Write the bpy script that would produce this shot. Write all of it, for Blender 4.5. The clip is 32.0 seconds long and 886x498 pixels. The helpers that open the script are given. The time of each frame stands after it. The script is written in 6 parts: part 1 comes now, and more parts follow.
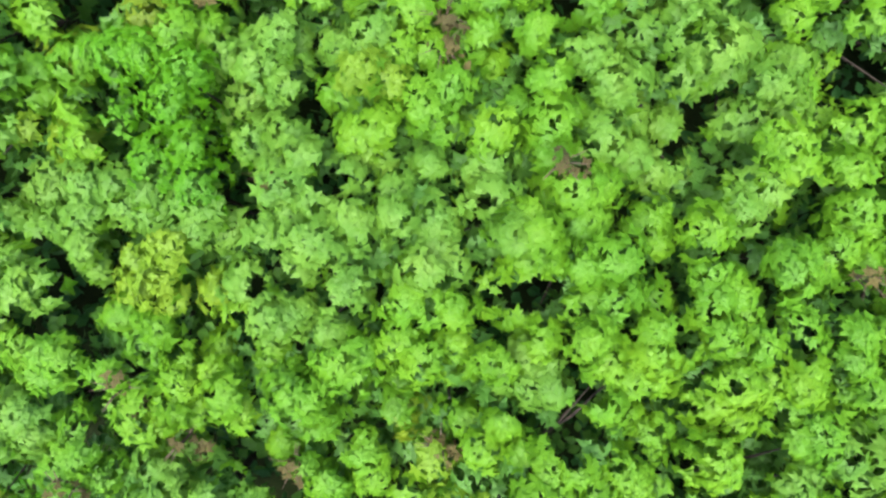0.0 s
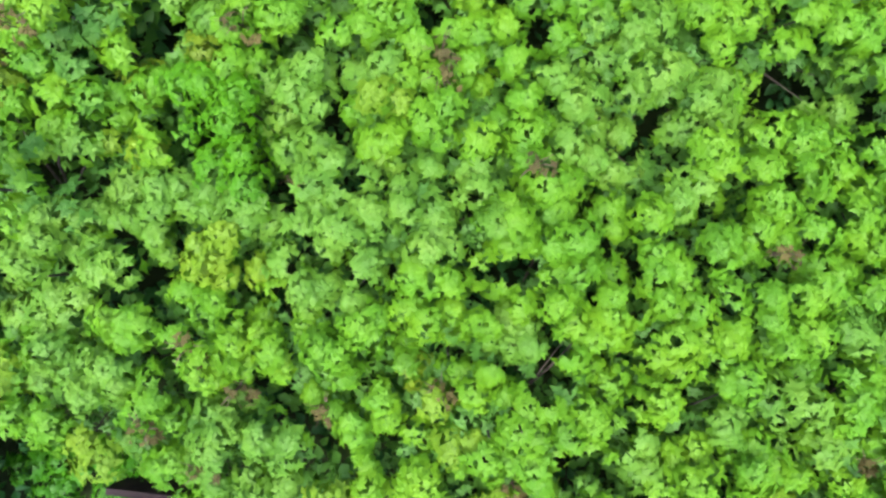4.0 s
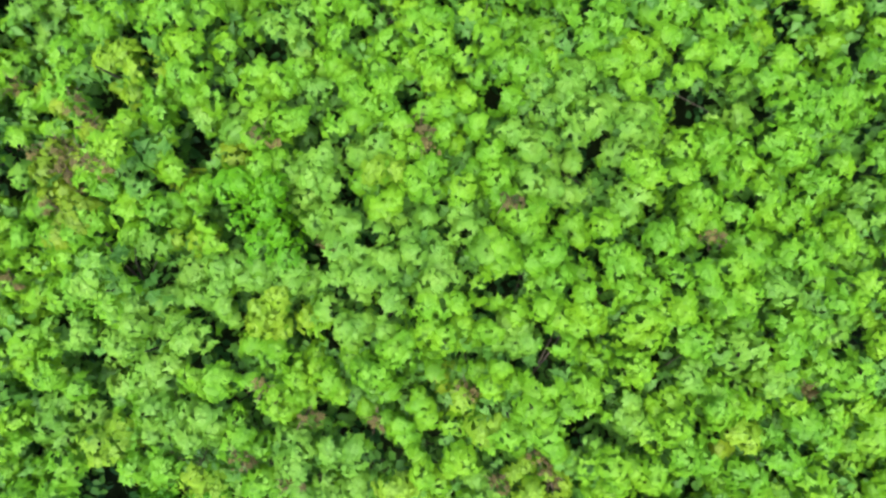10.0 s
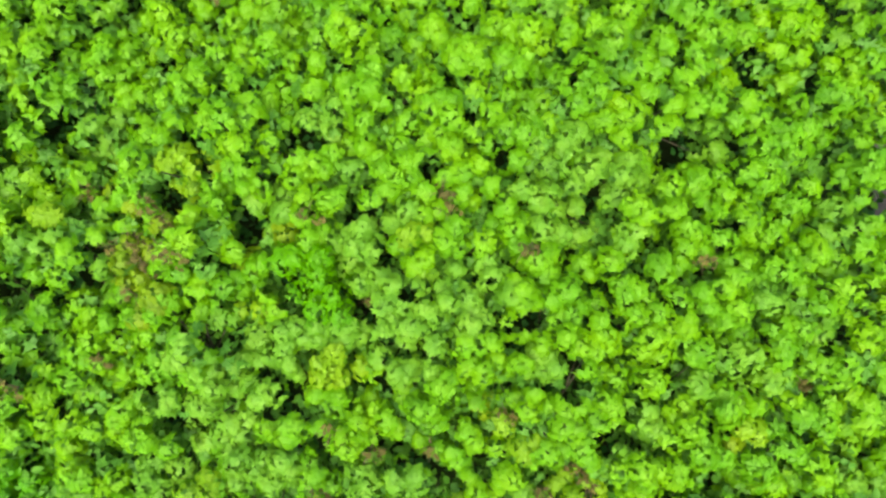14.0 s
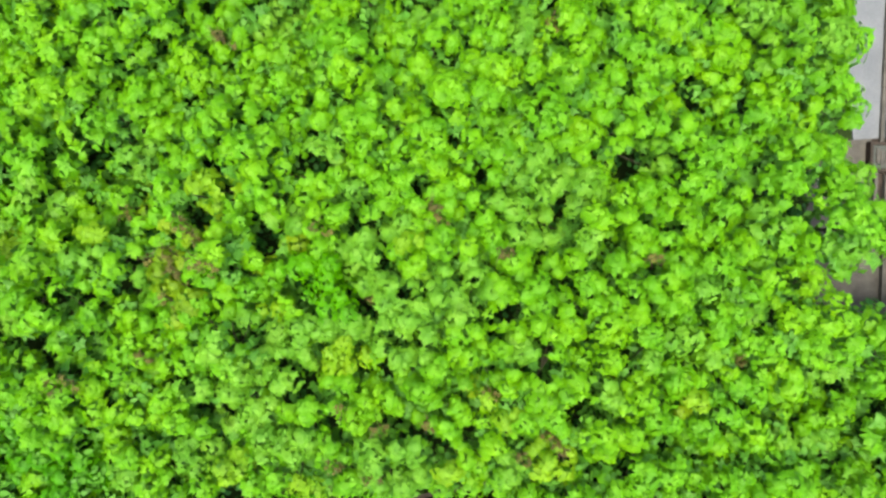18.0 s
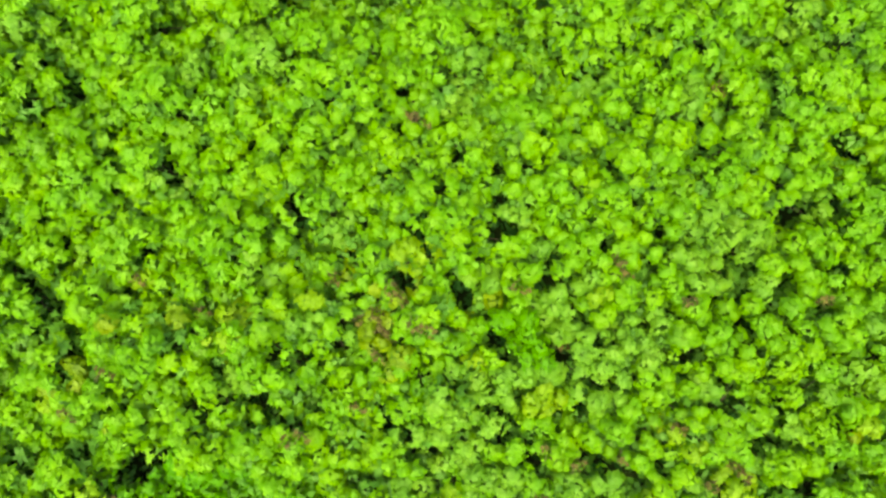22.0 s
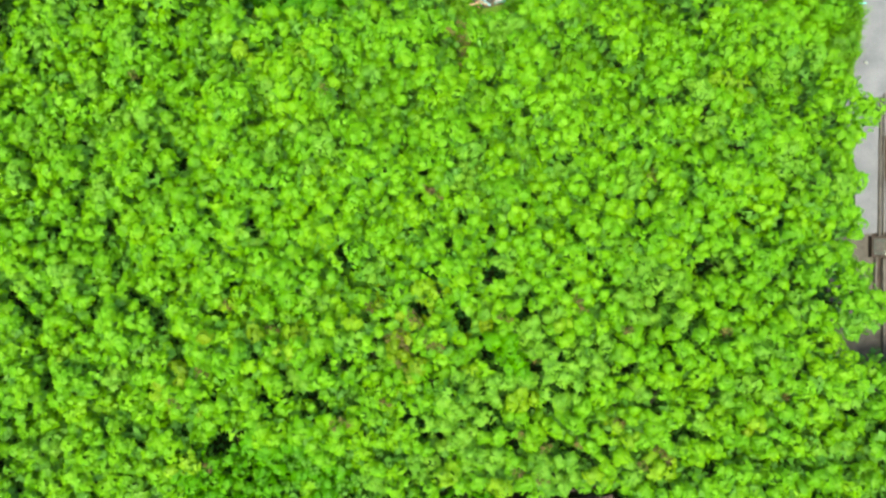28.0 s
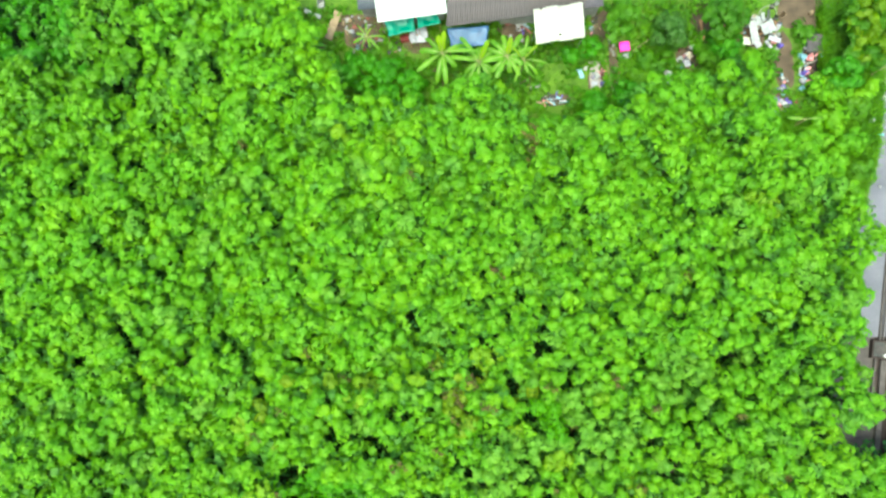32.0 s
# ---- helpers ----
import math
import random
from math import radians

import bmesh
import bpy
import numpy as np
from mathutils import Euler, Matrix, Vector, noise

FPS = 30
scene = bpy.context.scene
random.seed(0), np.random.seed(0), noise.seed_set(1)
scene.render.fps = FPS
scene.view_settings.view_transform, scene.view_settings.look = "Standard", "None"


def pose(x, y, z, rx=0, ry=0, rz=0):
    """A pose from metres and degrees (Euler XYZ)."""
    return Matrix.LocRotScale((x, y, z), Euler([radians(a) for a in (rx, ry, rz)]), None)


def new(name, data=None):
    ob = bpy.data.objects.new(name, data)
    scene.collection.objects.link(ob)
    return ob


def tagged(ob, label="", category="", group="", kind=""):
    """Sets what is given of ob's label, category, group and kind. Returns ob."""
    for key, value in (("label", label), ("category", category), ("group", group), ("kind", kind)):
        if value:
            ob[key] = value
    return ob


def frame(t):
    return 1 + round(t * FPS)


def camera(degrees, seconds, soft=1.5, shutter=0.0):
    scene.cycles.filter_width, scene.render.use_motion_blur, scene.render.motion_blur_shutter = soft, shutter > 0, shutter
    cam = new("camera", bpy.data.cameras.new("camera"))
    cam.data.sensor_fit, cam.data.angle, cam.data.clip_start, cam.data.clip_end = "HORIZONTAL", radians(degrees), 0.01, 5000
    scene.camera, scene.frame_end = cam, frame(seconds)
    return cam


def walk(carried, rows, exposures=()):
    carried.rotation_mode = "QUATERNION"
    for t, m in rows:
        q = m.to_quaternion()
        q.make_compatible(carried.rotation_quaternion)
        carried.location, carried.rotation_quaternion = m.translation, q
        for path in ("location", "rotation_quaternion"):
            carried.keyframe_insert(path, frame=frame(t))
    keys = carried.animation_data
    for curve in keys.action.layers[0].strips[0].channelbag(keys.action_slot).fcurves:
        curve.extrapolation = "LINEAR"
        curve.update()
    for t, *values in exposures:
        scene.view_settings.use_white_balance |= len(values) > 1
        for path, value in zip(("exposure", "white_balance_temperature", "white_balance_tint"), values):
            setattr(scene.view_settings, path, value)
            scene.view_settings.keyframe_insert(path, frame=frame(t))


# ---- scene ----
# ---- camera ----
cam = camera(70, 32.0, soft=2.6)
PATH = [
    (0, pose(10.255, -9.876, 15.267, -1.25, 0.45, 14.45)),
    (0.5, pose(10.123, -10.218, 15.736, -0.04, -0.89, 15.60)),
    (1, pose(10.690, -10.460, 16.068, 2.09, 1.34, 14.81)),
    (1.5, pose(10.831, -10.514, 16.318, 2.27, 2.22, 14.13)),
    (2, pose(10.670, -10.637, 16.489, 2.17, 1.32, 14.32)),
    (2.5, pose(10.434, -10.616, 16.725, 1.73, 0.09, 14.78)),
    (3, pose(10.397, -10.252, 17.102, -0.37, 0.60, 14.10)),
    (3.5, pose(10.452, -10.196, 17.526, -0.69, 0.84, 14.31)),
    (5.5, pose(10.720, -10.158, 18.954, -0.82, 1.56, 10.20)),
    (6, pose(10.750, -10.178, 19.196, -0.83, 1.56, 9.21)),
    (6.5, pose(10.698, -10.060, 19.449, -1.06, 1.34, 8.41)),
    (7, pose(10.811, -10.009, 19.693, -1.19, 1.37, 7.45)),
    (7.5, pose(11.021, -9.932, 19.932, -1.29, 1.59, 6.38)),
    (8, pose(11.007, -10.026, 20.237, -1.06, 1.72, 5.47)),
    (8.5, pose(11.130, -9.948, 20.559, -1.27, 2.23, 4.29)),
    (9, pose(10.996, -9.870, 20.926, -1.40, 2.16, 4.56)),
    (9.5, pose(10.794, -9.982, 21.326, -0.60, 1.59, 4.31)),
    (10, pose(10.490, -9.625, 21.557, 0.02, 1.16, 4.04)),
    (10.5, pose(10.306, -9.264, 21.774, 0.29, 0.93, 3.88)),
    (11, pose(10.250, -9.146, 22.083, 0.21, 1.15, 3.52)),
    (11.5, pose(10.051, -9.189, 22.433, 0.55, 0.89, 3.19)),
    (12, pose(9.867, -9.164, 22.800, 0.53, 0.55, 2.87)),
    (12.5, pose(9.731, -8.922, 23.160, 0.37, 0.32, 2.49)),
    (13, pose(9.992, -8.535, 23.384, 0.07, 1.38, 2.06)),
    (13.5, pose(9.833, -8.361, 23.766, 0.08, 1.68, 0.51)),
    (14, pose(9.817, -8.584, 24.173, 1.14, 1.63, -1.94)),
    (14.5, pose(9.713, -8.883, 24.580, 1.88, 1.42, -3.70)),
    (16.5, pose(9.730, -8.250, 26.023, 0.34, 1.56, -3.12)),
    (17, pose(9.909, -8.409, 26.491, 0.90, 1.50, -2.89)),
    (17.5, pose(10.090, -8.314, 27.166, 0.57, 1.26, -3.02)),
    (18, pose(9.992, -8.340, 27.651, 0.73, 0.92, -3.41)),
    (18.5, pose(9.282, -8.391, 27.970, 1.13, 0.74, -3.88)),
    (19, pose(7.611, -8.660, 28.291, 2.12, 1.52, -4.42)),
    (19.5, pose(5.997, -8.867, 28.628, 2.72, 2.26, -5.33)),
    (20, pose(4.576, -8.782, 28.930, 2.64, 2.46, -5.96)),
    (20.5, pose(4.053, -8.895, 29.182, 3.05, 2.98, -5.91)),
    (21, pose(3.576, -8.139, 29.315, 2.14, 2.54, -6.22)),
    (21.5, pose(3.249, -6.751, 29.600, 1.14, 1.88, -6.32)),
    (22, pose(3.592, -5.349, 30.311, 0.07, 2.52, -6.26)),
    (22.5, pose(3.518, -5.068, 31.268, 0.36, 2.43, -6.06)),
    (23, pose(3.392, -5.378, 32.241, 1.06, 2.32, -5.95)),
    (23.5, pose(3.625, -5.400, 33.147, 0.91, 2.74, -5.80)),
    (24, pose(3.894, -5.172, 33.791, 0.25, 3.17, -5.67)),
    (24.5, pose(4.141, -5.239, 34.603, 0.22, 3.59, -5.54)),
    (26.5, pose(3.665, -6.084, 37.882, 1.56, 2.86, -5.25)),
    (27, pose(3.914, -5.684, 38.647, 1.32, 3.13, -5.25)),
    (27.5, pose(4.043, -5.011, 39.346, 1.44, 3.19, -5.13)),
    (28, pose(3.812, -3.926, 39.947, 1.24, 2.63, -5.06)),
    (28.5, pose(3.576, -3.071, 40.438, 0.92, 2.25, -4.91)),
    (29, pose(3.495, -2.642, 41.074, 1.13, 2.32, -4.64)),
    (29.5, pose(3.585, -2.598, 41.728, 2.03, 2.62, -3.97)),
    (30, pose(3.341, -2.038, 42.275, 2.10, 2.47, -2.99)),
    (30.5, pose(2.707, -1.477, 42.869, 2.31, 2.38, -2.00)),
    (31, pose(1.907, -1.132, 43.545, 2.72, 2.45, -1.07)),
    (31.5, pose(1.110, -0.692, 44.371, 2.78, 2.49, -0.44)),
    (32, pose(0.003, -0.002, 45.309, 2.33, 2.04, 0.06)),
]
EXPOSURES = [(0, 1.91, 5900, 17), (4, 1.92, 5900, 15), (6, 1.96, 5500, 17), (9, 1.96, 5550, 17), (12, 1.98, 7700, -11), (13, 1.98, 7700, -12), (16.5, 2.05, 8900, -20), (17.3, 2.05, 8900, -20), (18, 2.05, 7600, -17), (19.5, 2.05, 7200, -15), (20.5, 2.03, 8100, -16), (22, 2.03, 9900, -19), (24.5, 2.04, 11300, -22), (27, 2.05, 9000, -19), (29, 2.05, 7700, -24), (32, 2.05, 6900, -24)]
walk(cam, PATH, EXPOSURES)

# ---- light: bright overcast day, soft sun high up ----
world = bpy.data.worlds.new("sky")
scene.world = world
world.use_nodes = True
wn = world.node_tree.nodes
sky = wn.new("ShaderNodeTexSky")
sky.sky_type = "NISHITA"
sky.sun_disc = False
SUN_EL, SUN_AZ = radians(78), radians(200)
sky.sun_elevation, sky.sun_rotation = SUN_EL, SUN_AZ
sky.air_density, sky.dust_density, sky.ozone_density = 1.0, 4.0, 1.0
wn["Background"].inputs["Strength"].default_value = 0.15
world.node_tree.links.new(sky.outputs["Color"], wn["Background"].inputs["Color"])
sun = new("sun", bpy.data.lights.new("sun", "SUN"))
sun.data.energy, sun.data.angle, sun.data.color = 1.5, radians(42), (1.0, 0.97, 0.9)
sd = Vector((math.sin(SUN_AZ) * math.cos(SUN_EL), math.cos(SUN_AZ) * math.cos(SUN_EL), math.sin(SUN_EL)))
sun.rotation_mode = "QUATERNION"
sun.rotation_quaternion = (-sd).to_track_quat("-Z", "Y")
sun.location = (0, 0, 80)


# ---- materials ----
def material(name):
    m = bpy.data.materials.new(name)
    m.use_nodes = True
    nt = m.node_tree
    return m, nt, nt.nodes["Principled BSDF"]


def noise_tex(nt, scale, detail=3.0, rough=0.55, coords="Object"):
    co = nt.nodes.new("ShaderNodeTexCoord")
    n = nt.nodes.new("ShaderNodeTexNoise")
    n.inputs["Scale"].default_value, n.inputs["Detail"].default_value, n.inputs["Roughness"].default_value = scale, detail, rough
    nt.links.new(co.outputs[coords], n.inputs["Vector"])
    return n


def ramp(nt, fac, stops):
    r = nt.nodes.new("ShaderNodeValToRGB")
    el = r.color_ramp.elements
    while len(el) < len(stops):
        el.new(0.5)
    for e, (p, c) in zip(el, stops):
        e.position, e.color = p, (*c, 1)
    nt.links.new(fac, r.inputs["Fac"])
    return r.outputs["Color"]


def mixed(nt, fac, a, b, mode="MIX"):
    m = nt.nodes.new("ShaderNodeMix")
    m.data_type, m.blend_type = "RGBA", mode
    for sock, v in ((m.inputs["Factor"], fac), (m.inputs["A"], a), (m.inputs["B"], b)):
        if isinstance(v, (int, float)):
            sock.default_value = v
        elif isinstance(v, tuple):
            sock.default_value = (*v, 1)
        else:
            nt.links.new(v, sock)
    return m.outputs["Result"]


def bump(nt, bsdf, height, strength=0.3, dist=0.02):
    b = nt.nodes.new("ShaderNodeBump")
    b.inputs["Strength"].default_value, b.inputs["Distance"].default_value = strength, dist
    nt.links.new(height, b.inputs["Height"])
    nt.links.new(b.outputs["Normal"], bsdf.inputs["Normal"])


def surface(name, dark, light, scale=3.0, rough=0.8, metal=0.0, bumps=0.3, fine=25.0, dist=0.01, shine=0.5):
    """A weathered surface: two tones by broad noise, broken up by a fine one, with fine relief."""
    m, nt, b = material(name)
    n1, n2 = noise_tex(nt, scale), noise_tex(nt, fine, 4)
    c1 = ramp(nt, n1.outputs["Fac"], [(0.3, dark), (0.7, light)])
    c2 = ramp(nt, n2.outputs["Fac"], [(0.3, (0.7, 0.7, 0.7)), (0.7, (1.0, 1.0, 1.0))])
    nt.links.new(mixed(nt, 0.8, c1, c2, "MULTIPLY"), b.inputs["Base Color"])
    b.inputs["Roughness"].default_value, b.inputs["Metallic"].default_value = rough, metal
    b.inputs["Specular IOR Level"].default_value = shine
    bump(nt, b, n2.outputs["Fac"], bumps, dist)
    return m


def leafy(name, dark, mid, light, gloss=0.5, through_light=0.34, patch=1.2, spread=0.06):
    """Leaves: each leaf its own tone, drifting over the crown, with light passing through."""
    m, nt, b = material(name)
    geo = nt.nodes.new("ShaderNodeNewGeometry")
    n = nt.nodes.new("ShaderNodeTexNoise")
    n.inputs["Scale"].default_value, n.inputs["Detail"].default_value = patch, 1.0
    nt.links.new(geo.outputs["Position"], n.inputs["Vector"])
    info = nt.nodes.new("ShaderNodeObjectInfo")
    add = nt.nodes.new("ShaderNodeMath")
    add.operation = "MULTIPLY_ADD"
    add.inputs[1].default_value = spread
    nt.links.new(geo.outputs["Random Per Island"], add.inputs[0])
    sub = nt.nodes.new("ShaderNodeMath")
    sub.operation = "MULTIPLY_ADD"
    sub.inputs[1].default_value, sub.inputs[2].default_value = 1.0, -0.08
    nt.links.new(n.outputs["Fac"], sub.inputs[0])
    nt.links.new(sub.outputs[0], add.inputs[2])
    obj = nt.nodes.new("ShaderNodeMath")
    obj.operation = "MULTIPLY_ADD"
    obj.inputs[1].default_value = 0.2
    nt.links.new(info.outputs["Random"], obj.inputs[0])
    nt.links.new(add.outputs[0], obj.inputs[2])
    col = ramp(nt, obj.outputs[0], [(0.1, dark), (0.5, mid), (0.95, light)])
    nt.links.new(col, b.inputs["Base Color"])
    b.inputs["Roughness"].default_value = gloss
    b.inputs["Specular IOR Level"].default_value = 0.22
    t = nt.nodes.new("ShaderNodeBsdfTranslucent")
    nt.links.new(mixed(nt, 1.0, col, (1.0, 1.0, 0.5), "MULTIPLY"), t.inputs["Color"])
    mix = nt.nodes.new("ShaderNodeMixShader")
    mix.inputs[0].default_value = through_light
    nt.links.new(b.outputs[0], mix.inputs[1])
    nt.links.new(t.outputs[0], mix.inputs[2])
    nt.links.new(mix.outputs[0], nt.nodes["Material Output"].inputs["Surface"])
    return m


LEAF = {
    "green": leafy("leaf_green", (0.05, 0.16, 0.0056), (0.094, 0.248, 0.0072), (0.138, 0.298, 0.0082)),
    "fresh": leafy("leaf_fresh", (0.058, 0.172, 0.0046), (0.107, 0.26, 0.0062), (0.155, 0.31, 0.0072)),
    "grey": leafy("leaf_grey_green", (0.054, 0.154, 0.012), (0.1, 0.236, 0.018), (0.148, 0.288, 0.025)),
    "yellow": leafy("leaf_yellowing", (0.085, 0.18, 0.0066), (0.132, 0.25, 0.0088), (0.185, 0.3, 0.0125)),
    "vivid": leafy("leaf_vivid", (0.033, 0.135, 0.002), (0.058, 0.205, 0.003), (0.09, 0.255, 0.0035)),
    "bronze": leafy("leaf_bronze", (0.052, 0.11, 0.005), (0.112, 0.195, 0.0065), (0.17, 0.25, 0.008)),
    # older leaves, toned down to hold side and valley shade as well
    "old": leafy("leaf_old_shade", (0.05, 0.145, 0.0045), (0.084, 0.215, 0.0065), (0.122, 0.26, 0.0085), 0.45),
    # inner leaves carry the bluish shade below the crowns in their colour
    "inner": leafy("leaf_inner_shade", (0.038, 0.125, 0.015), (0.07, 0.19, 0.02), (0.1, 0.236, 0.025)),
    "fine": leafy("leaf_fine", (0.046, 0.165, 0.001), (0.07, 0.225, 0.0012), (0.095, 0.27, 0.0015)),
    "dull": leafy("leaf_dull", (0.0176, 0.056, 0.0072), (0.0336, 0.092, 0.0112), (0.056, 0.124, 0.016)),
    "olive": leafy("leaf_olive", (0.05, 0.11, 0.0015), (0.085, 0.16, 0.002), (0.125, 0.205, 0.003), 0.4),
    "dry": leafy("leaf_dry", (0.028, 0.026, 0.008), (0.06, 0.052, 0.012), (0.095, 0.08, 0.018), 0.8, 0.1),
    "yard": leafy("leaf_yard", (0.022, 0.078, 0.002), (0.042, 0.128, 0.003), (0.072, 0.175, 0.004)),
    "shoot": leafy("leaf_shoot", (0.102, 0.2125, 0.00425), (0.1615, 0.2805, 0.00595), (0.2125, 0.3145, 0.00765)),
    "lush": leafy("leaf_lush", (0.023, 0.1, 0.0025), (0.045, 0.18, 0.0035), (0.075, 0.23, 0.0045)),
    # undergrowth leaves, darkened and blued by the shade on the wood's floor
    "under": leafy("leaf_undergrowth_shade", (0.012, 0.05, 0.013), (0.026, 0.1, 0.02), (0.05, 0.16, 0.026)),
    "banana": leafy("leaf_banana", (0.04, 0.125, 0.006), (0.08, 0.195, 0.009), (0.125, 0.25, 0.013), 0.45, 0.25),
    "grass": leafy("leaf_grass", (0.03, 0.1, 0.003), (0.064, 0.165, 0.005), (0.1, 0.215, 0.007)),
}
BARK = surface("bark", (0.025, 0.022, 0.016), (0.075, 0.065, 0.045), 6, 0.9, 0, 0.6, 40, 0.01, 0.1)
TWIG = surface("dead_twig", (0.06, 0.042, 0.02), (0.12, 0.085, 0.04), 6, 0.9, 0, 0.4, 40)


# ---- mesh helpers ----
def numpy_mesh(name, verts, faces):
    """A mesh from arrays: verts (n, 3), faces (m, k), every face with k corners."""
    me = bpy.data.meshes.new(name)
    nv, (nf, k) = len(verts), faces.shape
    me.vertices.add(nv)
    me.loops.add(nf * k)
    me.polygons.add(nf)
    me.vertices.foreach_set("co", np.ascontiguousarray(verts, dtype=np.float32).ravel())
    me.loops.foreach_set("vertex_index", np.ascontiguousarray(faces, dtype=np.int32).ravel())
    me.polygons.foreach_set("loop_start", np.arange(0, nf * k, k, dtype=np.int32))
    me.update(calc_edges=True)
    return me


def part(name, bm, mat, parent=None, label="", at=None):
    """Links a bmesh as one mesh object under a thing, in the thing's own space."""
    me = bpy.data.meshes.new(name)
    bm.normal_update()
    bm.to_mesh(me)
    bm.free()
    me.materials.append(mat)
    ob = new(name, me)
    if at is not None:
        ob.matrix_basis = at
    if parent is not None:
        ob.parent = parent
    if label:
        ob["label"] = label
    return ob


def thing(name, x, y, z, rz, label, category, group="", kind=""):
    ob = new(name)
    ob.empty_display_size = 0.2
    ob.matrix_basis = pose(x, y, z, 0, 0, rz)
    return tagged(ob, label, category, group, kind)


def box(bm, x0, x1, y0, y1, z0, z1, bevel=0.0):
    r = bmesh.ops.create_cube(bm, size=1.0)
    vs = r["verts"]
    for v in vs:
        v.co = Vector((x0 + (v.co.x + 0.5) * (x1 - x0), y0 + (v.co.y + 0.5) * (y1 - y0), z0 + (v.co.z + 0.5) * (z1 - z0)))
    if bevel:
        bmesh.ops.bevel(bm, geom=list({e for v in vs for e in v.link_edges}), offset=bevel, segments=1, affect="EDGES")
    return bm


def tube(bm, points, radii, sides=7):
    """A tapered tube along points."""
    rings = []
    pts = [Vector(p) for p in points]
    for i, (p, r) in enumerate(zip(pts, radii)):
        d = (pts[min(i + 1, len(pts) - 1)] - pts[max(i - 1, 0)]).normalized()
        a = d.orthogonal().normalized()
        b = d.cross(a)
        rings.append([bm.verts.new(p + r * (math.cos(6.2832 * k / sides) * a + math.sin(6.2832 * k / sides) * b)) for k in range(sides)])
    for u, w in zip(rings, rings[1:]):
        for k in range(sides):
            bm.faces.new((u[k], u[(k + 1) % sides], w[(k + 1) % sides], w[k]))
    bm.faces.new(rings[-1])
    bm.faces.new(list(reversed(rings[0])))
    return bm


def leaves(name, mat, centres, radii, count, length, rng, parent=None, squash=0.92, width=0.7, low=-0.15):
    """Clumps of leaves: round every centre a dome of folded leaves that point outwards and up."""
    n = len(centres) * count
    c = np.repeat(np.asarray(centres, float), count, 0)
    r = np.repeat(np.asarray(radii, float), count)[:, None]
    az = rng.uniform(0, 2 * np.pi, n)
    up = rng.uniform(low, 1.0, n) ** 1.0
    flat = np.sqrt(np.clip(1 - up * up, 0.02, 1))
    d = np.stack([np.cos(az) * flat, np.sin(az) * flat, up], 1)
    m = len(centres)
    ph, lobes, flat_by = np.repeat(rng.uniform(0, 6.28, (m, 2)), count, 0), np.repeat(rng.integers(2, 6, m), count), np.repeat(rng.uniform(0.75, 1.2, m), count)
    reach = 1 + 0.22 * flat * np.sin(lobes * az + ph[:, 0]) + 0.14 * np.sin(2 * az + ph[:, 1])
    stretch = np.stack([reach, reach, squash * flat_by * (0.9 + 0.2 * reach)], 1)
    base = c + r * d * rng.uniform(0.62, 1.0, (n, 1)) * stretch
    nrm = d * 0.9 + np.array([0, 0, 0.6]) + rng.normal(0, 0.08, (n, 3))
    nrm /= np.linalg.norm(nrm, axis=1, keepdims=True)
    out = np.stack([np.cos(az), np.sin(az), np.zeros(n)], 1) + rng.normal(0, 0.55, (n, 3))
    axis = out - (out * nrm).sum(1, keepdims=True) * nrm
    axis /= np.linalg.norm(axis, axis=1, keepdims=True)
    side = np.cross(nrm, axis)
    ln = (length * rng.uniform(0.65, 1.25, n))[:, None]
    base = base - axis * ln * 0.5
    w = ln * width * 0.5
    fold, droop = w * 0.22, ln * 0.14
    v = np.stack([
        base,
        base + axis * ln * 0.32 + side * w + nrm * fold,
        base + axis * ln * 0.64 + side * w * 0.7 + nrm * (fold - droop * 0.5),
        base + axis * ln - nrm * droop,
        base + axis * ln * 0.64 - side * w * 0.7 + nrm * (fold - droop * 0.5),
        base + axis * ln * 0.32 - side * w + nrm * fold,
    ], 1).reshape(-1, 3)
    k = np.arange(n)[:, None] * 6
    faces = np.concatenate([k + np.array([0, 3, 2, 1]), k + np.array([0, 5, 4, 3])], 0)
    me = numpy_mesh(name, v, faces)
    me.materials.append(mat)
    ob = new(name, me)
    if parent is not None:
        ob.parent = parent
    return ob


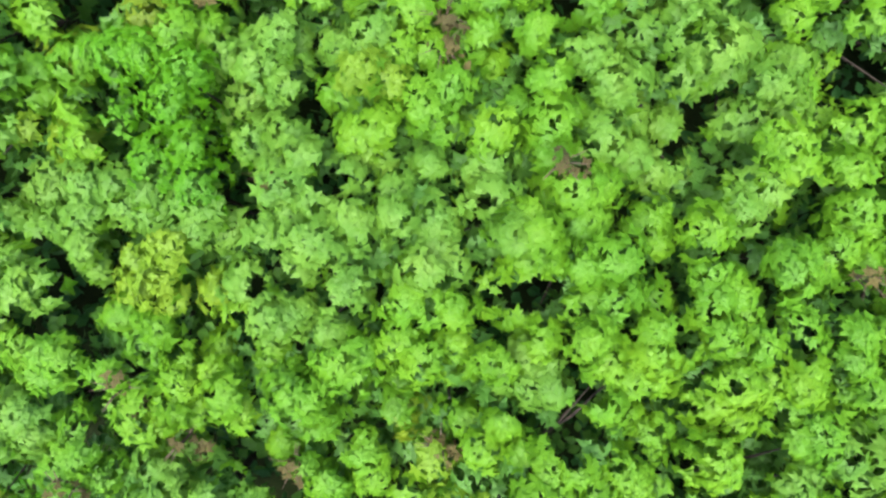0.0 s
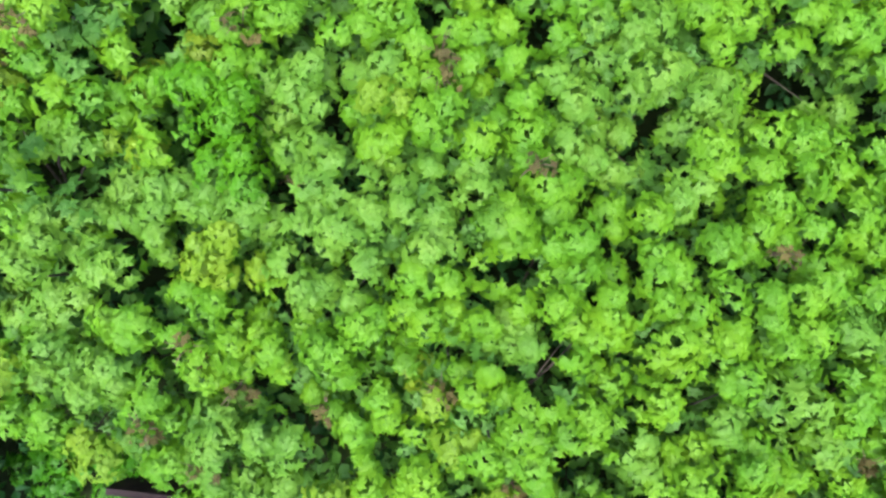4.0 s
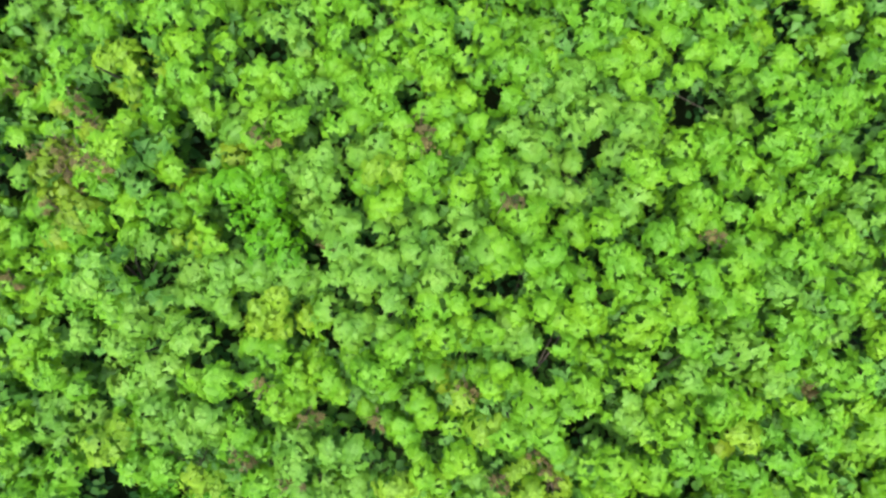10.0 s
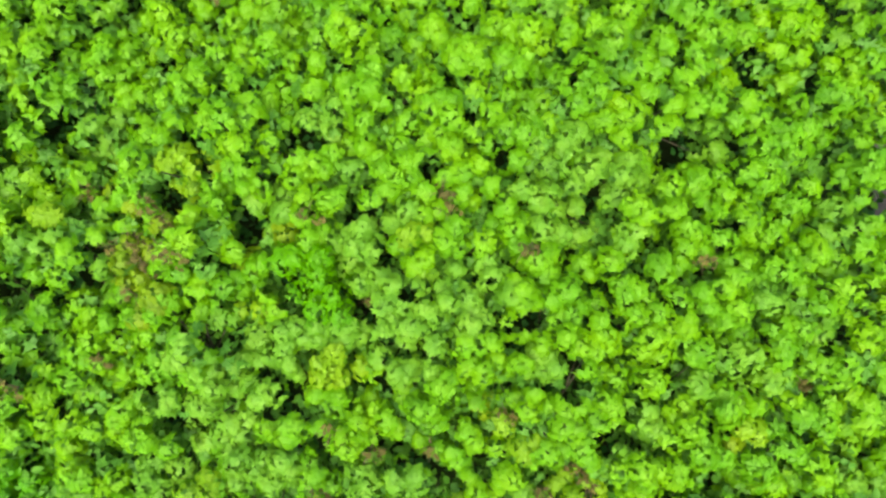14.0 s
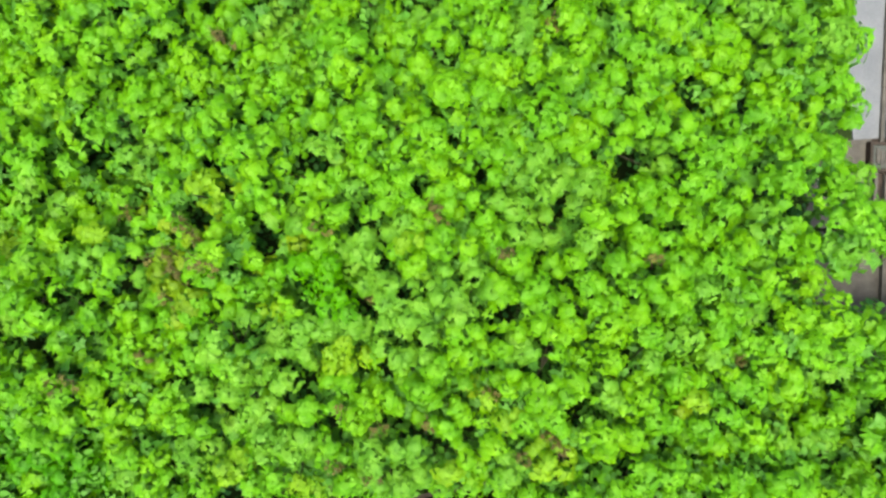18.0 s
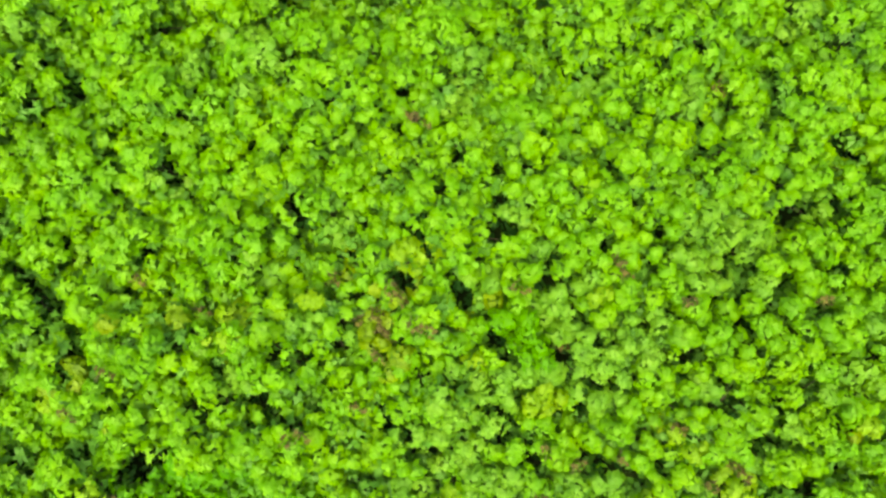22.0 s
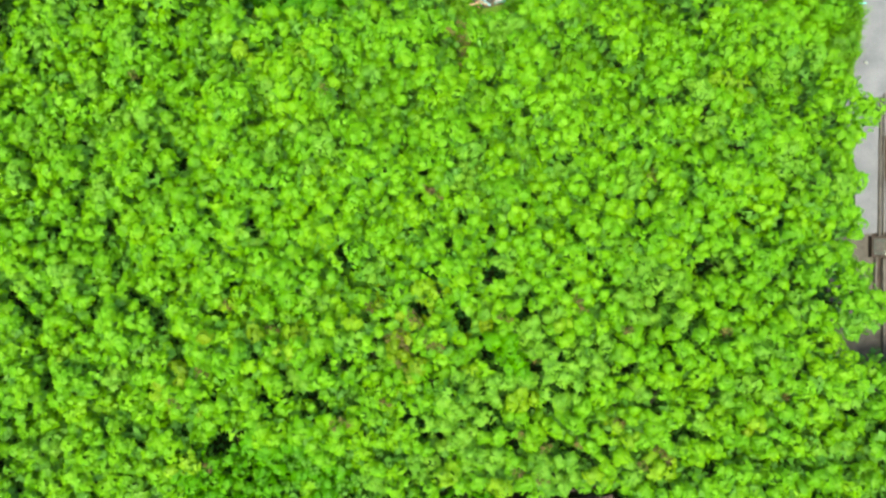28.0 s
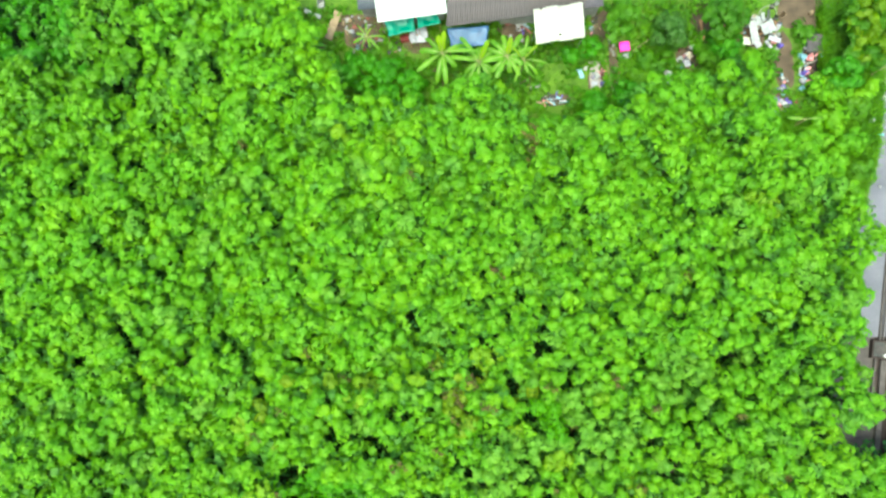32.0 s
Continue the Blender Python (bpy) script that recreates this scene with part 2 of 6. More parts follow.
def sprigs(name, mat, centres, radii, count, size, rng, parent=None, blades=6, holes=None, shift=(0.0, 0.0), low=-0.22, old=None, tall=1.0):
    """Clumps of sprigs: round every centre a lobed plume of leaf rosettes, each a cup of pointed folded leaves."""
    m = len(centres)
    n = m * count
    c = np.repeat(np.asarray(centres, float), count, 0)
    r = np.repeat(np.asarray(radii, float), count)[:, None]
    az = rng.uniform(0, 2 * np.pi, n)
    up = rng.uniform(low, 1.0, n)
    flat = np.sqrt(np.clip(1 - up * up, 0.02, 1))
    d = np.stack([np.cos(az) * flat, np.sin(az) * flat, up], 1)
    ph, lobes = np.repeat(rng.uniform(0, 6.28, (m, 2)), count, 0), np.repeat(rng.integers(3, 6, m), count)
    reach = 1 + 0.27 * flat * np.sin(lobes * az + ph[:, 0]) + 0.2 * np.sin(2 * az + ph[:, 1]) + 0.14 * np.sin(5 * up + ph[:, 0] + 3 * az)
    lean = np.repeat(rng.normal(0, 0.12, (m, 2)), count, 0) * np.clip(up, 0, 1)[:, None]
    broad = (np.arange(n) % 3 == 0)  # larger, older leaves that close the plume under its shoots
    base = c + r * d * np.where(broad[:, None], 0.84, rng.uniform(0.86, 1.03, (n, 1))) * np.stack([reach, reach, tall * (0.85 + 0.15 * reach)], 1)
    base[:, :2] += lean
    if holes is not None:  # no sprig hangs over a gap
        near_by = np.hypot(holes[:, 0] - shift[0], holes[:, 1] - shift[1]) < 3.5
        hx, hy, hr = (holes[near_by] - [shift[0], shift[1], 0]).T if near_by.any() else np.zeros((3, 1)) - 9
        clear = (np.hypot(base[:, :1] - hx, base[:, 1:2] - hy) > hr * rng.uniform(0.8, 1.15, (n, 1)) + np.where(hr > 0.195, 0.1, 0.02)).all(1)
        base, d, up, broad = base[clear], d[clear], up[clear], broad[clear]
        n = len(base)
        if n == 0:
            return None
    nrm = d + np.array([0, 0, 0.45]) + rng.normal(0, 0.1, (n, 3))
    nrm /= np.linalg.norm(nrm, axis=1, keepdims=True)
    a = np.cross(nrm, rng.normal(0, 1, (n, 3)))
    a /= np.linalg.norm(a, axis=1, keepdims=True)
    b = np.cross(nrm, a)
    ln = (size * rng.uniform(0.75, 1.3, n) * np.where(broad, 1.55, 1.0))[:, None, None]
    ang = np.arange(blades) * 2 * np.pi / blades + rng.uniform(-0.55, 0.55, (n, blades))
    axis = np.cos(ang)[..., None] * a[:, None] + np.sin(ang)[..., None] * b[:, None]
    side = np.cross(nrm[:, None], axis)
    up_n, long = nrm[:, None], ln * rng.uniform(0.65, 1.3, (n, blades, 1))
    lift = rng.uniform(-0.05, 0.24, (n, blades, 1))
    w = long * 0.36
    foot = base[:, None] + axis * long * 0.06
    tip = base[:, None] + axis * long + up_n * long * lift
    v = np.stack([foot + side * w, foot - side * w + up_n * w * rng.uniform(-0.3, 0.3, (n, blades, 1)), tip], 2).reshape(-1, 3)
    faces = np.arange(n * blades * 3).reshape(-1, 3)
    me = numpy_mesh(name, v, faces)
    me.materials.append(mat)
    # leaves curve softly: their normals follow the plume and bow outwards at the tip
    bow = np.stack([np.broadcast_to(up_n - 0.25 * axis + 0.25 * side, axis.shape), np.broadcast_to(up_n - 0.25 * axis - 0.25 * side, axis.shape), up_n + 0.35 * axis], 2).reshape(-1, 3)
    bow += np.repeat(rng.normal(0, 0.12, (n * blades, 3)), 3, 0)
    bow /= np.linalg.norm(bow, axis=1, keepdims=True)
    me.attributes.new("custom_normal", "FLOAT_VECTOR", "POINT").data.foreach_set("vector", bow.astype(np.float32).ravel())
    if old is not None:  # shoot tips carry young leaves, sprigs lower down older, duller ones with shade mixed in
        me.materials.append(old)
        aged_shade = up + rng.normal(0, 0.13, n) < 0.1
        me.polygons.foreach_set("material_index", np.repeat(aged_shade.astype(np.int32), blades))
    ob = new(name, me)
    if parent is not None:
        ob.parent = parent
    return ob


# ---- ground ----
# base tone kept near black so the gaps between crowns read dark
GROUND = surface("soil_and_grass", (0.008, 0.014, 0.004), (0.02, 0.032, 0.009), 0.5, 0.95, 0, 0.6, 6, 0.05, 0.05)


def ground_sheet():
    xs = np.unique(np.concatenate([np.linspace(-40, 45, 120), [-900, -400, -150, -70, 75, 150, 400, 900]]))
    ys = np.unique(np.concatenate([np.linspace(-40, 40, 110), [-900, -400, -150, -70, 70, 150, 400, 900]]))
    gx, gy = np.meshgrid(xs, ys)
    gz = 0.04 * np.sin(gx * 1.3 + gy * 0.4) * np.sin(gy * 1.1) - 0.05
    gz = np.where(gx > 26.5, -0.06, gz)
    v = np.stack([gx, gy, gz], -1).reshape(-1, 3)
    nx = len(xs)
    i = (np.arange(len(ys) - 1)[:, None] * nx + np.arange(nx - 1)).reshape(-1, 1)
    me = numpy_mesh("ground", v, i + np.array([0, 1, nx + 1, nx]))
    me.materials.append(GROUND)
    return tagged(new("ground", me), "dark soil with leaf litter under trees", "ground", kind="structure")


ground_sheet()

# ---- the wood: edge, gaps, tints ----
NORTH_EDGE = [(-60, 20), (-13, 20), (-10.2, 16), (-8.6, 13.8), (-8.2, 11.6), (-4.6, 11.6), (-2.4, 11.2), (-0.9, 12.0), (1, 13.3), (2.8, 12.6),
              (3.9, 10.5), (6.5, 10.1), (10.1, 10.2), (11.5, 12.1), (12.3, 12.9), (14.8, 12.7), (17, 13.4), (18.7, 14.8), (19.5, 13.6), (19.4, 10.2), (20.6, 8.9),
              (22.0, 8.2), (23.4, 6.6), (26, 5.6), (60, 5.0)]
EAST_EDGE = [(33, -27), (33, -11.7), (24.7, -11.4), (23.6, -10.8), (23.5, -10.3), (23.9, -9.85), (26.0, -9.65), (26.4, -8.6), (25.8, -7.1),
             (25.35, -5.8), (25.2, -4.3), (25.8, -3.5), (25.8, -1.5), (25.5, -0.8), (25.65, 0.85), (26.1, 1.5), (26.3, 2.5), (25.6, 4.5), (25.6, 20)]
GAPS_FAR_WEST = [(-26.0, -6.1, 0.26), (-25.6, -12.5, 0.33), (-25.4, 1.85, 0.36), (-25.1, 14.2, 0.36), (-24.7, -6.6, 0.33),
    (-24.1, -2.1, 0.23), (-24.0, 15.8, 0.36), (-23.5, 5.7, 0.26), (-23.4, 12.2, 0.29), (-22.4, -10.0, 0.39),
    (-22.3, -3.5, 0.29), (-22.3, 15.4, 0.23), (-22.3, 0.7, 0.29), (-21.8, 7.2, 0.46), (-21.1, 6.8, 0.33), (-20.6, 4.7, 0.23),
    (-20.3, -11.6, 0.26), (-19.6, 8.7, 0.23), (-19.1, -1.9, 0.23), (-18.9, -6.1, 0.39), (-18.8, 14.5, 0.23),
    (-18.2, -5.6, 0.39), (-17.7, -9.4, 0.23), (-16.6, 15.4, 0.23), (-16.1, 13.3, 0.33), (-15.8, 14.3, 0.26),
    (-15.5, -3.4, 0.20), (-15.4, 1.3, 0.23), (-15.4, -7.6, 0.29)]
GAPS_WEST = [(-14.8, -8.0, 0.17), (-14.4, -8.6, 0.25), (-14.4, -13.3, 0.25), (-13.5, -4.0, 0.21), (-13.3, -7.8, 0.25),
    (-12.6, 1.85, 0.25), (-12.5, -2.5, 0.15), (-12.2, -10.3, 0.17), (-12.2, -14.7, 0.25), (-11.8, 7.3, 0.29),
    (-11.7, -2.3, 0.15), (-11.7, -13.2, 0.29), (-11.6, 1.85, 0.25), (-11.2, -9.7, 0.17), (-11.1, 0.4, 0.17), (-11.0, -5.6, 0.20),
    (-10.5, -12.9, 0.25), (-10.2, -12.3, 0.23), (-9.6, -11.2, 0.17), (-9.6, -9.3, 0.17), (-9.3, -5.9, 0.19), (-9.1, 1.3, 0.23),
    (-8.7, -10.2, 0.34), (-8.4, -0.9, 0.25), (-8.2, -11.0, 0.19), (-8.1, -7.3, 0.25), (-7.8, -4.0, 0.26), (-7.4, 9.4, 0.16),
    (-7.2, -10.4, 0.29)]
GAPS_NORTH_WEST = [(-7.1, -2.2, 0.17), (-6.8, -14.2, 0.21), (-6.7, -4.1, 0.15), (-6.3, -9.5, 0.21), (-6.3, -13.8, 0.26), (-5.9, -10.7, 0.29),
    (-5.7, 3.6, 0.25), (-5.3, -11.2, 0.38), (-4.8, -9.0, 0.25), (-3.9, -0.6, 0.17), (-3.7, -13.4, 0.21), (-3.2, -9.5, 0.25),
    (-3.2, -3.6, 0.34), (-3.0, 3.6, 0.26), (-2.9, -10.6, 0.17), (-2.9, -4.2, 0.19), (-2.8, 5.7, 0.26), (-2.5, 1.85, 0.15),
    (-2.3, -8.7, 0.25), (-2.0, 7.4, 0.23), (-1.9, -7.7, 0.15), (-1.6, -6.7, 0.20), (-1.4, -5.2, 0.20), (-1.0, -12.4, 0.20),
    (-0.9, -16.0, 0.17), (-0.7, -15.3, 0.17), (-0.7, -0.9, 0.15), (-0.7, -3.8, 0.21), (-0.5, -10.4, 0.14)]
GAPS_MID_WEST = [(0.0, -16.4, 0.21), (0.1, -8.8, 0.17), (0.2, -12.5, 0.25), (0.2, -6.0, 0.17), (0.3, -13.4, 0.28), (0.5, -1.7, 0.15),
    (0.5, -6.0, 0.14), (0.7, -7.3, 0.14), (0.9, -6.4, 0.20), (1.0, -10.5, 0.17), (1.1, -13.6, 0.25), (1.3, -17.5, 0.42),
    (1.4, 1.85, 0.17), (1.4, -16.5, 0.29), (1.6, -1.4, 0.17), (1.7, -4.6, 0.17), (1.9, -5.3, 0.14), (1.9, -14.6, 0.14),
    (1.9, 4.6, 0.23), (1.9, -5.7, 0.14), (2.0, -17.1, 0.36), (2.2, -10.8, 0.14), (2.5, -6.3, 0.14), (2.6, -9.7, 0.14),
    (2.7, -2.8, 0.23), (2.9, -13.5, 0.14), (3.0, -7.5, 0.20), (3.0, -6.8, 0.20), (3.1, -11.7, 0.17)]
GAPS_MIDDLE = [(3.2, -7.3, 0.28), (3.3, 2.0, 0.29), (3.5, -15.6, 0.17), (3.5, -5.2, 0.14), (3.5, -1.5, 0.23), (3.9, -11.1, 0.14),
    (3.9, -5.8, 0.17), (3.9, -13.1, 0.26), (4.0, -12.0, 0.14), (4.0, -9.0, 0.28), (4.4, -9.7, 0.20), (4.5, -12.4, 0.14),
    (4.6, 3.5, 0.36), (4.6, -5.0, 0.23), (4.8, -9.9, 0.20), (5.0, -4.5, 0.25), (5.0, -3.4, 0.21), (5.2, -14.0, 0.22),
    (5.4, -4.7, 0.22), (5.4, -14.5, 0.20), (5.7, 6.2, 0.26), (6.2, -7.1, 0.22), (6.3, 6.5, 0.36), (6.3, 0.8, 0.17),
    (6.3, -12.4, 0.17), (6.3, -12.9, 0.14), (6.4, -7.0, 0.17), (6.8, -12.3, 0.14), (6.8, -10.0, 0.26)]
GAPS_MIDDLE_EAST = [(6.9, -2.0, 0.19), (7.0, -6.0, 0.14), (7.1, -6.9, 0.14), (7.3, -14.2, 0.20), (7.3, -12.2, 0.20), (7.3, -8.0, 0.14),
    (7.4, -11.4, 0.17), (7.5, 4.1, 0.33), (7.5, -8.5, 0.20), (7.6, -0.5, 0.29), (7.8, -14.6, 0.17), (8.2, -9.5, 0.20),
    (8.6, -4.7, 0.14), (8.6, -13.3, 0.14), (8.6, -11.3, 0.17), (8.7, -15.6, 0.17), (8.9, -5.7, 0.22), (9.0, -11.5, 0.17),
    (9.2, -15.3, 0.34), (9.5, -2.9, 0.17), (9.6, 7.6, 0.33), (9.6, 1.2, 0.21), (9.7, -16.7, 0.20), (10.1, 0.1, 0.17),
    (10.2, 6.2, 0.26), (10.2, -13.3, 0.17), (10.3, -15.1, 0.17), (10.3, -4.2, 0.20), (10.5, 2.4, 0.36)]
GAPS_HEART = [(10.7, -9.2, 0.14), (11.0, -16.5, 0.17), (11.0, -5.0, 0.17), (11.2, -5.5, 0.20), (11.6, -10.7, 0.17), (11.8, -10.5, 0.25),
    (11.9, -3.2, 0.17), (12.0, -14.9, 0.14), (12.6, -15.8, 0.17), (12.7, 9.4, 0.33), (13.0, -12.7, 0.20), (13.0, -12.2, 0.17),
    (13.3, -11.8, 0.14), (13.3, 1.4, 0.29), (13.4, -3.2, 0.17), (13.5, -15.9, 0.22), (13.5, -9.0, 0.14), (13.5, -5.8, 0.14),
    (13.7, -9.5, 0.17), (13.8, -7.4, 0.17), (13.8, -1.2, 0.15), (13.9, -7.0, 0.17), (14.1, -6.6, 0.20), (14.1, -14.6, 0.20),
    (14.3, 3.4, 0.33), (14.3, -6.3, 0.14), (14.3, -14.0, 0.25), (14.5, -10.6, 0.20), (14.7, 1.85, 0.26)]
GAPS_MID_EAST = [(14.7, -9.1, 0.14), (14.8, 0.6, 0.17), (14.8, -14.1, 0.22), (14.8, -13.3, 0.20), (15.5, -9.7, 0.12), (15.5, -16.0, 0.14),
    (15.8, -5.2, 0.14), (15.8, -12.2, 0.17), (15.8, 0.4, 0.21), (16.0, 4.1, 0.29), (16.0, -12.2, 0.14), (16.0, -8.1, 0.17),
    (16.1, -3.9, 0.17), (16.2, 1.0, 0.23), (16.4, -10.3, 0.17), (16.6, -5.5, 0.20), (16.8, -7.4, 0.14), (16.8, -5.3, 0.28),
    (17.1, -7.4, 0.20), (17.1, 6.2, 0.33), (17.3, -5.2, 0.17), (17.3, -9.2, 0.17), (17.3, -15.8, 0.25), (17.4, 8.5, 0.36),
    (17.4, -3.5, 0.20), (17.7, -15.5, 0.14), (17.8, -8.5, 0.14), (17.8, -11.0, 0.17), (18.1, -7.7, 0.20)]
GAPS_EAST = [(18.2, -8.9, 0.14), (18.5, -6.0, 0.17), (18.5, -12.9, 0.14), (18.8, -0.3, 0.25), (18.8, -5.4, 0.14), (18.9, -11.7, 0.14),
    (19.3, -15.2, 0.14), (19.3, -2.4, 0.21), (19.4, -4.3, 0.14), (19.6, 6.3, 0.29), (19.7, -3.1, 0.17), (19.9, 5.1, 0.23),
    (20.1, -7.6, 0.20), (20.1, -14.2, 0.26), (20.3, -15.2, 0.14), (20.7, -5.9, 0.14), (20.9, -11.7, 0.17), (21.2, -15.0, 0.31),
    (21.7, 1.8, 0.23), (21.9, 0.1, 0.23), (22.3, -9.9, 0.33), (22.5, -13.2, 0.23), (22.8, -7.5, 0.33), (23.3, 6.5, 0.36),
    (24.1, -13.9, 0.23)]
# crown masses that stand out: x, y and how far they rise above the wood
GAPS_CORNER = [(-29.3, 17.7, 0.9), (-30.5, 16.5, 0.6), (-23.8, 17.5, 0.8), (-22.9, 17.9, 0.7), (-21.9, 18.2, 0.7), (-24.8, 17.7, 0.5), (-23.1, 12.2, 0.4), (-16.4, 13.5, 0.5), (-16.2, 12.8, 0.4), (-22.0, 15.3, 0.5), (-25.1, 13.6, 0.5), (-6.1, -10.8, 0.4), (-6.6, -10.7, 0.35), (-8.7, -10.5, 0.4), (-11.0, -12.7, 0.55), (-11.3, -13.2, 0.45), (-5.5, -11.2, 0.4)]
GREEN_MASSES = [(-0.2, -5.3, 0), (-0.1, -13.7, 0), (-0, -9.6, 0.1), (0.3, -10.8, 0), (0.4, -16.7, 0), (0.6, -9.8, -0.1), (0.6, -6.8, -0.3), (0.9, -11.9, 0.2), (0.9, -8.4, 0), (2.2, -11.9, 0.1), (2.3, -6.4, -0.1), (2.5, -10.1, -0.1), (2.8, -7.1, 0.2), (3.2, -15.9, 0), (3.3, -5.7, 0.4), (3.6, -8.3, 0), (4.3, -13.6, 0.2), (4.4, -11.3, 0), (4.8, -5.4, 0), (5, -15, 0.1), (5.3, -13.6, 0.1), (5.6, -12.4, 0), (5.6, -7.6, 0.1), (5.7, -16.2, -0.2), (5.7, -5.6, 0.1), (5.9, -6.5, 0.1), (6.6, -16.4, 0), (6.9, -5.2, -0.2), (7.6, -16.5, 0), (7.6, -6.1, 0.2)]
GREEN_MASSES_EAST = [(8.4, -7.8, 0.3), (8.5, -9, 0.1), (8.5, -5.4, 0.2), (8.7, -12.9, 0.2), (8.9, -12.2, 0.3), (8.9, -6.8, 0.1), (9.2, -11.2, 0.4), (9.4, -7.6, 0.2), (9.6, -14.3, 0.1), (9.6, -9.9, 0.4), (9.7, -8.8, 0.1), (9.8, -10.7, 0.6), (9.8, -5.9, 0.1), (11.2, -6.5, 0.2), (11.3, -5, 0.1), (11.4, -7.7, 0.1), (12, -4.8, 0.1), (12.2, -8.9, 0.1), (12.3, -8.1, 0.3), (12.4, -14.4, 0.1), (12.9, -9.6, 0.4), (13.4, -14.6, 0.1), (13.5, -11.9, 0.3), (13.5, -10.4, 0.3), (13.7, -5.7, 0.3), (15, -6, 0), (15.1, -10.4, 0.3), (15.2, -9.2, 0.2), (16, -9, 0.1), (16.9, -10.1, 0.4)]
GREEN_MASSES_FAR = [(17, -11.5, 0.2), (17.1, -14.4, 0.2), (17.1, -8.2, 0), (17.4, -6.7, 0.1), (17.6, -13.3, 0.1), (17.6, -9.6, 0.4), (17.9, -9.9, 0.3), (18, -8.4, 0), (18.7, -4.2, 0), (19, -6.1, 0), (19.3, -9, 0), (19.4, -11.2, 0.2), (19.4, -5.4, 0.1), (19.6, -14.3, 0.1), (19.6, -12, 0), (20.2, -13.6, 0), (20.2, -4.8, 0), (20.6, -10, 0), (20.9, -12.2, 0)]
FRESH_MASSES = [(1.8, -9.4, 0.2), (2.7, -7.7, 0), (4, -10.4, 0), (4, -9.7, 0), (5.1, -6.8, 0.2), (6.4, -13.7, 0.1), (7.3, -13.3, 0.1), (7.5, -12.6, 0.1), (8, -15, 0.3), (8.6, -8.5, 0.1), (8.8, -10.1, 0.5), (9.4, -5.2, 0.2), (9.7, -12.1, 0.3), (10.1, -15.3, 0.3), (10.3, -5.8, 0.1), (10.8, -8.3, 0.1), (10.9, -11.2, 0.5), (11, -15, 0.1), (11.2, -9.5, 0.6), (11.4, -11.6, 0.4), (11.8, -9.4, 0.5), (12, -13.2, 0.3), (12.7, -13.5, 0.5), (12.9, -10.8, 0.3), (13.1, -4.8, 0.1), (13.2, -13, 0.5), (13.9, -11.1, 0.2), (14, -13.2, 0.4), (14.2, -8.6, 0.1), (14.6, -4.4, 0.2)]
FRESH_MASSES_EAST = [(14.9, -15.1, 0.3), (15.3, -12.3, 0.2), (15.3, -7.2, 0.3), (15.4, -4.5, 0.1), (15.5, -11.1, 0.1), (15.9, -15.4, 0.1), (16, -7, 0.3), (16.4, -13.9, 0.2), (16.5, -10.6, 0.2), (18.8, -7.8, 0.1), (19, -13.4, 0.2), (20.4, -8.5, 0.1), (20.7, -15.2, 0)]
GREY_MASSES = [(-0.1, -15.2, -0.3), (0.3, -12.7, 0), (1.6, -12.8, -0.3), (2.7, -13.5, -0.2), (2.8, -14.6, -0.1), (3.3, -11.8, 0.1), (3.5, -6.7, -0.3), (3.8, -12.6, 0.2), (4, -14.7, 0.2), (4.2, -6.5, -0.4), (5.1, -10.4, 0.2), (6.1, -10.4, 0.2), (6.4, -6.1, 0), (6.7, -15.4, 0.1), (6.9, -7.9, 0.4), (7.2, -8.6, 0.2), (7.4, -10.9, 0.3), (7.7, -9.6, 0.6), (7.9, -6.9, 0.1), (8.2, -11.7, 0.2), (8.3, -10.8, 0.4), (11.6, -16.1, 0), (12.1, -6.5, 0.2), (12.2, -12, 0), (12.5, -5.5, -0.3), (14.3, -14.5, 0.1), (14.6, -7.9, 0.1), (15.4, -13.4, 0.2), (16.7, -12.5, 0.1), (17.8, -4.8, -0.2)]
GREY_MASSES_EAST = [(18, -11.8, 0.1), (18.6, -12.5, 0.1), (18.9, -10.3, 0.2)]
YELLOW_MASSES = [(1.3, -5.2, 0), (1.4, -15.6, -0.1), (4.3, -16.2, 0.1), (5.9, -11.6, 0.2), (9.2, -15.8, 0.1), (11.7, -14, 0.2), (13.1, -15.9, 0)]
BRONZE_MASSES = [(-0.6, -8.4, -0.2), (4.4, -8.2, 0.1), (18.3, -14.1, 0)]
MASSES = [(*m, "green") for m in GREEN_MASSES] + [(*m, "green") for m in GREEN_MASSES_EAST] + [(*m, "green") for m in GREEN_MASSES_FAR] + [(*m, "fresh") for m in FRESH_MASSES] + [(*m, "fresh") for m in FRESH_MASSES_EAST] + [(*m, "grey") for m in GREY_MASSES] + [(*m, "grey") for m in GREY_MASSES_EAST] + [(*m, "yellow") for m in YELLOW_MASSES] + [(*m, "bronze") for m in BRONZE_MASSES]
CREVICES = [(0.89, -4.04, 1.51, -4.43, 0.12), (1.51, -4.43, 1.93, -5.42, 0.14), (2.79, -6.78, 3.16, -7.51, 0.22), (4.55, -4.55, 5.43, -4.67, 0.20), (-3.52, -2.70, -3.26, -3.43, 0.30), (4.43, -2.64, 4.77, -2.90, 0.12), (3.89, -8.94, 4.27, -9.13, 0.20), (7.45, -10.90, 8.13, -11.35, 0.15), (10.43, -10.55, 11.29, -10.70, 0.10), (11.65, -10.54, 12.08, -10.48, 0.27), (13.11, -11.76, 12.95, -12.62, 0.15)]
